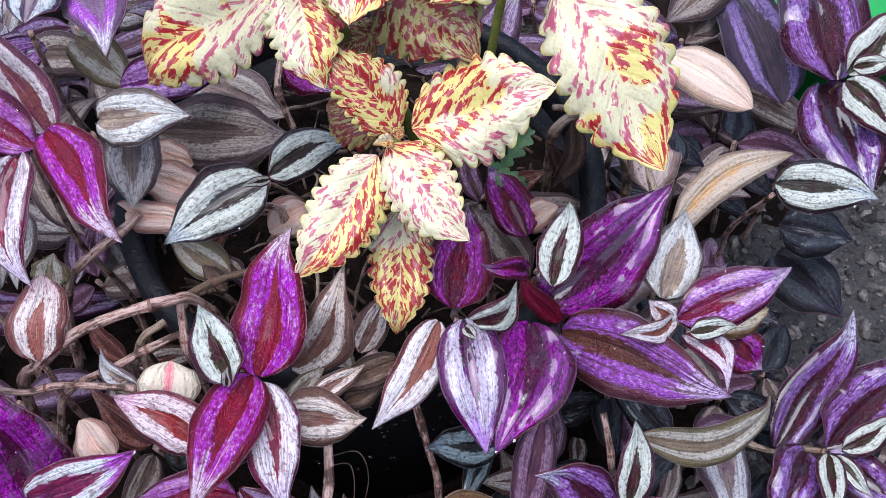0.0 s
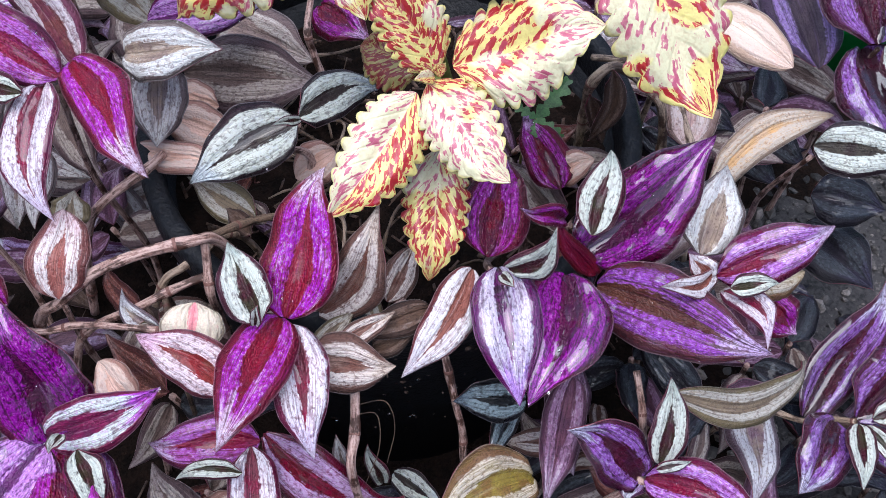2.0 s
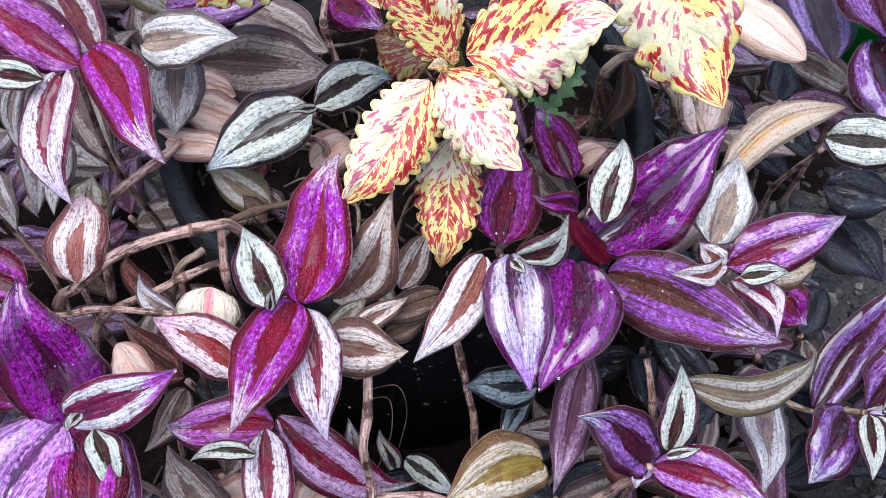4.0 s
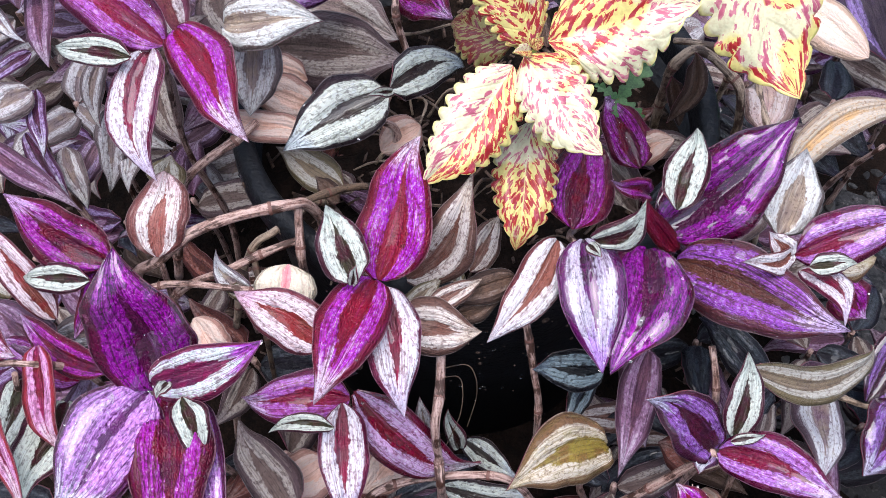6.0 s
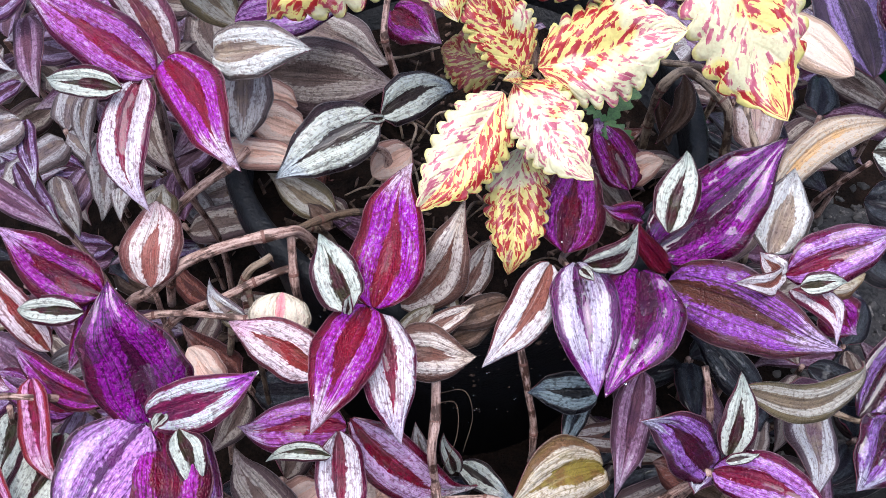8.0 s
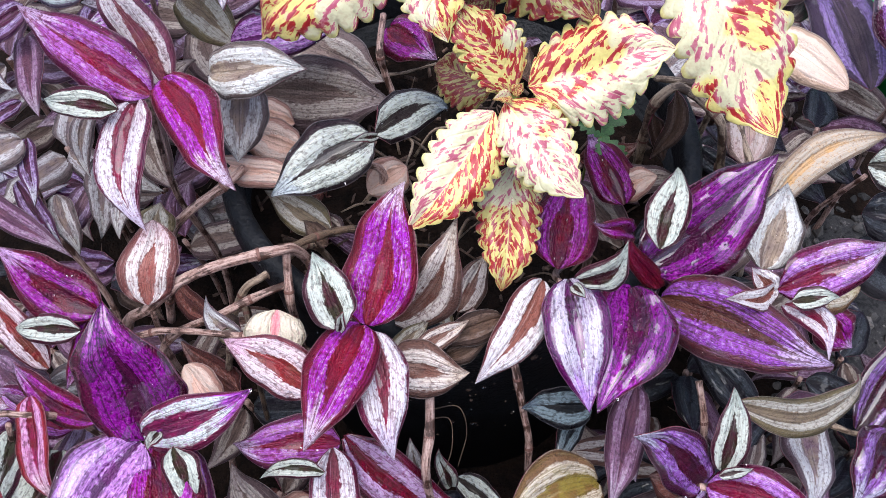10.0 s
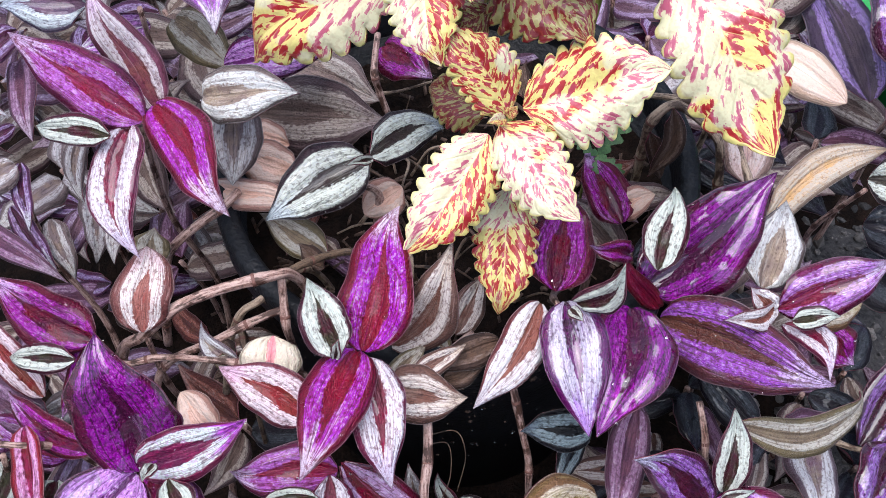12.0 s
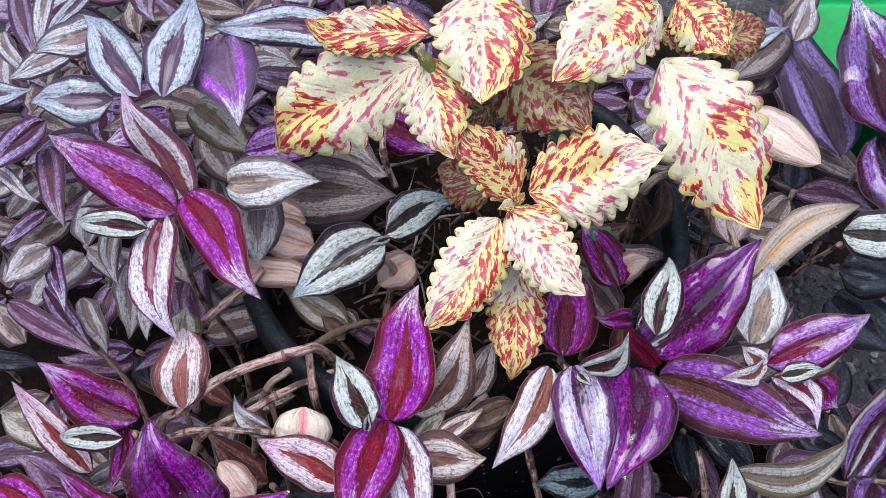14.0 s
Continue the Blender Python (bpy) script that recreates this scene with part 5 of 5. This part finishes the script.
s = coleus((-0.0182, 0.2647, 0.2820), (-0.0542, 0.2968, 0.3350))
coleus_leaf(s, 'cbase', (-0.0117, 0.2697, 0.2840), (0.0402, 0.2738, 0.3020), 0.0385, fold=0.12, arch=0.06)
coleus_leaf(s, 'cbase', (-0.0204, 0.2615, 0.2840), (0.0088, 0.2297, 0.2690), 0.0266, fold=0.12, arch=0.08, bend=-0.02)
coleus_leaf(s, 'chalf', (-0.0247, 0.2582, 0.2820), (-0.0547, 0.2248, 0.2520), 0.0279, fold=0.15, arch=0.06, bend=0.04)
coleus_leaf(s, 'cgold', (-0.0149, 0.2557, 0.2550), (-0.0183, 0.2181, 0.2220), 0.0251, fold=0.2, arch=0.08)
coleus_leaf(s, 'cgold', (-0.0174, 0.2664, 0.2840), (-0.0410, 0.2826, 0.3130), 0.0244, fold=0.15, arch=0.08, bend=-0.05)
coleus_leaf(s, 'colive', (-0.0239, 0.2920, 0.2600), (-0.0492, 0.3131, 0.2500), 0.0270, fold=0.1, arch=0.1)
coleus_leaf(s, 'ctip', (-0.0562, 0.2983, 0.3310), (-0.1216, 0.3169, 0.2600), 0.0410, fold=0.15, arch=0.08, bend=-0.03)
coleus_leaf(s, 'cmix', (-0.0547, 0.3012, 0.3310), (-0.0430, 0.2716, 0.3050), 0.0280, fold=0.2, arch=0.06)
coleus_leaf(s, 'ctip', (0.0439, 0.3125, 0.3180), (0.0826, 0.2597, 0.2740), 0.0456, fold=0.15, arch=0.1, bend=0.02)
coleus_leaf(s, 'cmix', (-0.0299, 0.3248, 0.3450), (-0.0321, 0.2765, 0.3310), 0.0390, fold=0.15, arch=0.08)
coleus_leaf(s, 'ccream', (0.0414, 0.3267, 0.3350), (-0.0024, 0.2885, 0.3310), 0.0360, fold=0.2, arch=0.08, bend=-0.05)
coleus_leaf(s, 'cgold', (0.0516, 0.3359, 0.3300), (0.0693, 0.3123, 0.3210), 0.0260, fold=0.2, arch=0.06)
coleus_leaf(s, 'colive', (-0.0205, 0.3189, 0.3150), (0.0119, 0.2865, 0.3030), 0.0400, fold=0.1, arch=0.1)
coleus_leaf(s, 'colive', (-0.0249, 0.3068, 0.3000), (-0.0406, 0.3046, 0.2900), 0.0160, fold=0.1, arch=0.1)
coleus_leaf(s, 'cgold', (-0.0522, 0.3050, 0.3400), (-0.1025, 0.3249, 0.3300), 0.0206, fold=0.2, arch=0.08, bend=0.06)
coleus_leaf(s, 'colive', (0.0731, 0.3443, 0.3000), (0.1007, 0.3587, 0.2900), 0.0218, fold=0.1, arch=0.08)
coleus_leaf(s, 'cgold', (0.0436, 0.3287, 0.3200), (0.0733, 0.3225, 0.3120), 0.0148, fold=0.15, arch=0.08)
coleus_leaf(s, 'cmix', (0.0162, 0.3312, 0.3450), (0.0242, 0.2925, 0.3300), 0.0340, fold=0.15, arch=0.08)
coleus_leaf(s, 'cmix', (-0.0183, 0.2626, 0.2860), (-0.0248, 0.2551, 0.2920), 0.0056, fold=0.4)
coleus_leaf(s, 'cgold', (-0.0179, 0.2626, 0.2870), (-0.0147, 0.2622, 0.2930), 0.0048, fold=0.4)
coleus_leaf(s, 'cmix', (-0.0542, 0.2963, 0.3360), (-0.0569, 0.2899, 0.3450), 0.0082, fold=0.4)

runner('brown jointed trailing stem of the zebrina', [(-0.1753, 0.2158, 0.1900), (-0.1628, 0.2128, 0.2050), (-0.1506, 0.2190, 0.2150), (-0.1327, 0.2257, 0.2200), (-0.1107, 0.2329, 0.2210), (-0.1045, 0.2385, 0.2140)], 0.0031, 'brown', (1, 1))
runner('dark withered end of the trailing stem', [(-0.1085, 0.2350, 0.2170), (-0.0993, 0.2475, 0.2100), (-0.0842, 0.2607, 0.2000), (-0.0648, 0.2661, 0.1900)], 0.0022, 'twig', (0, 1))
runner('thin jointed side stem of the zebrina', [(-0.1568, 0.2118, 0.1850), (-0.1372, 0.2170, 0.1940), (-0.1234, 0.2233, 0.1980), (-0.1098, 0.2295, 0.2000), (-0.0960, 0.2343, 0.2000)], 0.0023, 'brown', (1, 1))
runner('old brown stem crossing under the runners', [(-0.1283, 0.2337, 0.1900), (-0.1209, 0.2367, 0.1950), (-0.1114, 0.2421, 0.2000), (-0.1040, 0.2508, 0.2000)], 0.0022, 'dry', (1, 1))
runner('thin twig below the runners', [(-0.1248, 0.2123, 0.1600), (-0.1250, 0.2173, 0.1800), (-0.1285, 0.2283, 0.1850)], 0.0016, 'twig', (1, 1))
runner('short stem joining two runners', [(-0.1078, 0.2358, 0.2190), (-0.1071, 0.2298, 0.2100), (-0.1059, 0.2212, 0.2000), (-0.1059, 0.2244, 0.1800)], 0.0023, 'brown', (0, 1))
runner('grey jointed stem under the violet leaves', [(-0.1973, 0.2150, 0.1800), (-0.1740, 0.2074, 0.1900), (-0.1567, 0.2082, 0.1950), (-0.1319, 0.2045, 0.2000), (-0.1022, 0.2037, 0.1950)], 0.0019, 'brown', (1, 1))
runner('brown stem rising to the back shoot', [(-0.1655, 0.2619, 0.1900), (-0.1571, 0.2667, 0.2000), (-0.1398, 0.2757, 0.2100), (-0.1337, 0.2850, 0.2100)], 0.0028, 'brown', (1, 0))
runner('jointed stem leaning down into the pot', [(-0.0283, 0.2268, 0.1900), (-0.0398, 0.2155, 0.1900), (-0.0490, 0.2141, 0.1800), (-0.0608, 0.2108, 0.1700)], 0.0026, 'brown', (0, 0))
runner('brown jointed stem hanging in front of the pot', [(-0.0141, 0.2100, 0.1950), (-0.0113, 0.2017, 0.1910), (-0.0065, 0.1924, 0.1700), (-0.0025, 0.1868, 0.1500), (-0.0008, 0.1848, 0.1200), (0.0075, 0.2271, 0.0000)], 0.0021, 'brown', (0, 0))
runner('thick brown stem below the shoot', [(-0.0455, 0.1835, 0.2000), (-0.0449, 0.1687, 0.1900), (-0.0459, 0.1564, 0.1850), (-0.0440, 0.1532, 0.1600), (-0.0419, 0.1468, 0.1400), (-0.0405, 0.1904, 0.0000)], 0.0025, 'brown', (0, 0))
runner('jointed runner at the front of the bed', [(-0.0654, 0.1436, 0.1500), (-0.0470, 0.1493, 0.1500), (-0.0283, 0.1516, 0.1500), (-0.0153, 0.1507, 0.1500)], 0.0023, 'brown', (1, 1))
runner('grey jointed runner under the lavender shoot', [(0.0336, 0.1598, 0.1000), (0.0456, 0.1607, 0.1200), (0.0578, 0.1623, 0.1400), (0.0702, 0.1644, 0.1600)], 0.0026, 'brown', (1, 0))
runner('dry bent stem at the pot rim', [(0.0503, 0.3272, 0.2000), (0.0486, 0.3172, 0.2250), (0.0550, 0.3179, 0.2360), (0.0635, 0.3205, 0.2320), (0.0764, 0.3201, 0.2200), (0.0816, 0.3164, 0.2140), (0.0869, 0.3194, 0.1900)], 0.0029, 'dry', (1, 1))
runner('dry stem above the pot rim', [(0.0497, 0.3299, 0.2300), (0.0606, 0.3235, 0.2350), (0.0719, 0.3245, 0.2300), (0.0858, 0.3250, 0.2200)], 0.0020, 'dry', (0, 0))
runner('pale stem of the low shoot', [(0.1469, 0.2322, 0.0900), (0.1670, 0.2270, 0.0880), (0.1802, 0.2276, 0.0900), (0.1887, 0.2225, 0.0980)], 0.0020, 'dry', (1, 0))
runner('thin stem lying low among reddish leaves', [(-0.2327, 0.1659, 0.1900), (-0.2157, 0.1669, 0.1950), (-0.2035, 0.1645, 0.2000), (-0.1906, 0.1688, 0.1900)], 0.0018, 'brown', (1, 1))
runner('curled dry stem near the pot rim', [(0.0974, 0.3012, 0.2000), (0.0934, 0.3187, 0.2050), (0.0917, 0.3316, 0.2100), (0.0897, 0.3504, 0.2000)], 0.0023, 'dry', (1, 1))
runner('upright stem behind the front shoot', [(0.0673, 0.2028, 0.1800), (0.0704, 0.1923, 0.1700), (0.0766, 0.1917, 0.1400), (0.1128, 0.2555, 0.0000)], 0.0019, 'brown', (0, 0))
runner('thin brown stem behind the mint leaves', [(-0.0717, 0.3435, 0.2000), (-0.0755, 0.3481, 0.2100), (-0.0776, 0.3525, 0.2200), (-0.0776, 0.3761, 0.2200)], 0.0022, 'brown', (0, 0))

# ---- the lower storey: filler shoots under those above, shade put into their leaf colours ----
rnd = random.Random(11)
CANOPY = list(heights)
# duller, darker styles paint in the shade that falls on these shoots
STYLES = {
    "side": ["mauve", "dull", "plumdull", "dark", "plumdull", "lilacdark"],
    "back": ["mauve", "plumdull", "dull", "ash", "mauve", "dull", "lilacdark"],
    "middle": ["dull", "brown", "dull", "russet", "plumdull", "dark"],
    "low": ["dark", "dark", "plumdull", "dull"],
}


def roof(x, y):
    """The height under the leaves above a spot."""
    near = sorted(((h.x - x) ** 2 + (h.y - y) ** 2, h.z) for h in CANOPY)[:5]
    if near[0][0] > 0.1**2:
        return min(z for _, z in near)
    return min(z for q, z in near[:4] if q < 0.07**2 or q == near[0][0])


def in_pot(x, y, r=0.1):
    return (x + 0.038) ** 2 + (y - 0.318) ** 2 < r * r


def bare(x, y):
    """Spots that stay open: the gap in front of the pot, the clear grit."""
    return (-0.055 < x < 0.03 and 0.09 < y < 0.2) or (x > 0.175 and 0.28 < y < 0.43) or (x > 0.26 and y < 0.5) or (x > 0.2 and y > 0.43) or (x > 0.08 and y > 0.52)


def under_shoot(x, y, z, styles, label, spread=1.0):
    foot = 0.163 if in_pot(x, y) else 0.034 if x > 0.16 and y > 0.52 else 0.0
    s = thing("zebrina_shoot", (x, y, foot), label, "plant", "zebrina shoots")
    top = Vector((x, y, z))
    part("stem", tube([(x + 0.01, y + 0.012, foot - 0.004), (x + 0.006, y + 0.01, (foot + z) / 2), top], 0.0018, 7, 0.9, 4, 0.028), STEM["brown"], s, m=s.matrix_basis.inverted())
    turn = rnd.uniform(0, 6.28)
    for k in range(rnd.choice((3, 3, 4, 4))):
        a = turn + k * 2.2 + rnd.uniform(-0.4, 0.4)
        size = rnd.uniform(0.036, 0.056) * spread
        tip = top + Vector((math.cos(a) * size, math.sin(a) * size * 0.9, rnd.uniform(-0.022, 0.012)))
        base = top + Vector((math.cos(a), math.sin(a), 0)) * 0.003 - Vector((0, 0, 0.003 * k))
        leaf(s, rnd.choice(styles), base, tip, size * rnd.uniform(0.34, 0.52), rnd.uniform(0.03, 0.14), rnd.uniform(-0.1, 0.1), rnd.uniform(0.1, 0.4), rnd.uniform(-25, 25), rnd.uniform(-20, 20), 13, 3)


def lower_storey():
    step = 0.05
    for layer, share in ((0, 0.7), (1, 0.4)):
        for i in range(13):
            for j in range(13):
                x = -0.34 + step * (i + 0.5 * (j % 2)) + rnd.uniform(-0.012, 0.012)
                y = 0.02 + step * j + rnd.uniform(-0.012, 0.012)
                top = roof(x, y)
                if bare(x, y) or (in_pot(x, y, 0.125) and y < 0.25 and abs(x + 0.041) < 0.1):
                    continue
                if y < 0.27 and rnd.random() < 0.35:
                    continue
                if layer == 0 and x < -0.17 and 0.2 < y < 0.34:
                    continue
                if in_pot(x, y, 0.12) and (layer == 1 or rnd.random() < 0.75):
                    continue
                z = top * share + rnd.uniform(-0.012, 0.012)
                if in_pot(x, y, 0.12):
                    z = max(z, 0.18)
                if layer == 0:
                    z = min(z, top - 0.03)
                if x > 0.1 and y > 0.4:
                    z = min(z, 0.13)
                if z < 0.025:
                    continue
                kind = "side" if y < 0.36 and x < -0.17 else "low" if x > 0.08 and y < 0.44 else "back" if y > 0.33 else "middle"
                words = {"side": "tangled zebrina shoot with dull violet and brown leaves", "back": "older zebrina shoot with grey and dull violet leaves", "middle": "old zebrina shoot with faded brown leaves under others", "low": "zebrina shoot near the ground, shade painted into its leaf colours"}
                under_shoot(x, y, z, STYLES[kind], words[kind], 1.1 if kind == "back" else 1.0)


lower_storey()


# ---- litter on the soil ----
def litter():
    for k in range(46):
        x, y = rnd.uniform(-0.3, 0.12), rnd.uniform(0.06, 0.5)
        inside = in_pot(x, y, 0.085)
        if in_pot(x, y, 0.12) and not inside:
            continue
        z = 0.176 if inside else 0.022
        a, size = rnd.uniform(0, 6.28), rnd.uniform(0.025, 0.045)
        s = loose("dry brown leaf lying on the soil", (x, y, z - 0.006))
        leaf(s, rnd.choice(("russet", "dull", "dry", "peach", "brown")), (x, y, z), (x + math.cos(a) * size, y + math.sin(a) * size, z + rnd.uniform(0, 0.008)), size * 0.45, 0.12, rnd.uniform(-0.1, 0.1), rnd.uniform(-0.3, 0.4), rnd.uniform(-20, 20), rnd.uniform(-40, 40))


litter()


def debris():
    """Crumbs, twigs and dry flakes on the pot's soil and round its foot."""
    bm = bmesh.new()
    for k in range(700):
        if k % 2:
            a, q = rnd.uniform(0, 6.28), 0.098 * math.sqrt(rnd.random())
            p = Vector((-0.038 + q * math.cos(a), 0.318 + q * math.sin(a), 0.172))
        else:
            p = Vector((rnd.uniform(-0.3, 0.14), rnd.uniform(0.05, 0.5), 0.016))
            if in_pot(p.x, p.y, 0.115):
                continue
        d = Vector((rnd.uniform(-1, 1), rnd.uniform(-1, 1), rnd.uniform(-0.1, 0.5))).normalized() * rnd.uniform(0.003, 0.011)
        w = d.orthogonal().normalized() * rnd.uniform(0.0002, 0.0011)
        h = d.cross(w).normalized() * rnd.uniform(0.0002, 0.0006)
        vs = [bm.verts.new(p + d * i + w * j + h * m) for i in (0, 1) for j in (-1, 1) for m in (0, 1)]
        for f in ((0, 1, 3, 2), (4, 6, 7, 5), (0, 4, 5, 1), (2, 3, 7, 6), (0, 2, 6, 4), (1, 5, 7, 3)):
            bm.faces.new([vs[i] for i in f])
    tagged(part("plant_debris", bm, CRUMB), "dry brown twigs and crumbs scattered over the soil", "debris", kind="stuff")


debris()


# ---- a ferny weed beside the coleus ----
def weed(at):
    s = thing("weed", (at[0], at[1], 0.165), "small ferny green weed with lobed leaves", "weed")
    inv = s.matrix_basis.inverted()
    top = Vector(at)
    part("stem", tube([(at[0] - 0.004, at[1] + 0.006, 0.162), top + Vector((-0.004, 0.002, -0.02)), top], 0.0007, 6), STEM["green"], s, m=inv)
    for ang, size, wide in ((52, 0.022, 0.95), (-35, 0.014, 0.9), (152, 0.012, 0.95), (-100, 0.01, 0.9)):
        # fronds spread out in the plane that faces the camera
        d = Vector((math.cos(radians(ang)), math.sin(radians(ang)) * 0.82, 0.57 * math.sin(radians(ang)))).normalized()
        across = TO_CAMERA.cross(d).normalized()
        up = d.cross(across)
        bm = bmesh.new()
        rows, cols, grid = 64, 4, []
        for i in range(rows + 1):
            u = i / rows
            lobe = abs(math.sin(math.pi * (3.4 * u + 0.1)))
            hw = size * wide * 0.5 * (u + 0.03) ** 0.55 * (1.02 - u) ** 0.5 * (0.34 + 0.66 * lobe**1.3) * (1 - 0.12 * abs(math.sin(24 * math.pi * u)))
            row = []
            for j in range(-cols, cols + 1):
                v = j / cols
                row.append(bm.verts.new(top + d * (size * u + 0.4 * abs(v) * hw) + across * v * hw + up * (0.12 * hw * abs(v) + 0.1 * size * math.sin(math.pi * u))))
            grid.append(row)
        for a, b in zip(grid, grid[1:]):
            for j in range(2 * cols):
                bm.faces.new((a[j], b[j], b[j + 1], a[j + 1]))
        part("leaf", bm, WEED, s, m=inv)


weed((0.026, 0.306, 0.216))


# ---- fine roots and threads ----
def thread(label, points):
    s = thing("root_thread", points[0], label, "root")
    part("fibre", tube(points, 0.00026, 5, 0.6, 8), STEM["twig"], s, m=s.matrix_basis.inverted())


thread("thin pale root hanging from a stem joint", [(-0.045, 0.175, 0.19), (-0.037, 0.176, 0.188), (-0.036, 0.168, 0.175), (-0.041, 0.16, 0.16), (-0.043, 0.155, 0.15)])
thread("thin brown root hanging from a stem joint", [(-0.045, 0.178, 0.192), (-0.034, 0.18, 0.192), (-0.03, 0.174, 0.182), (-0.033, 0.166, 0.165)])


# ---- dead twigs and roots on the pot's soil and over its rim ----
def twig(label, points, radius, kind="twig"):
    s = thing("dead_twig", points[0], label, "twig", "dead twigs")
    part("wood", tube(points, radius, 7, 0.5, 6, 0.012), STEM[kind], s, m=s.matrix_basis.inverted())


for k in range(34):
    a, q = rnd.uniform(2.2, 5.2), rnd.uniform(0.02, 0.1)
    x, y = -0.038 + q * math.cos(a), 0.318 + q * math.sin(a)
    z, go, long = rnd.uniform(0.172, 0.184), rnd.uniform(0, 6.28), rnd.uniform(0.02, 0.055)
    d = Vector((math.cos(go), math.sin(go), 0)) * long
    side = Vector((-d.y, d.x, 0)) * rnd.uniform(-0.25, 0.25)
    start = Vector((x, y, 0.168))
    over = [start, start + d * 0.35 + side + Vector((0, 0, z - 0.168)), start + d * 0.7 + side * 0.6 + Vector((0, 0, z - 0.166)), start + d + Vector((0, 0, rnd.uniform(0.0, 0.02)))]
    twig(rnd.choice(("thin dead brown twig lying on the potting soil", "dry tangled root on the potting soil")), over, rnd.uniform(0.0005, 0.0013), rnd.choice(("twig", "dry")))
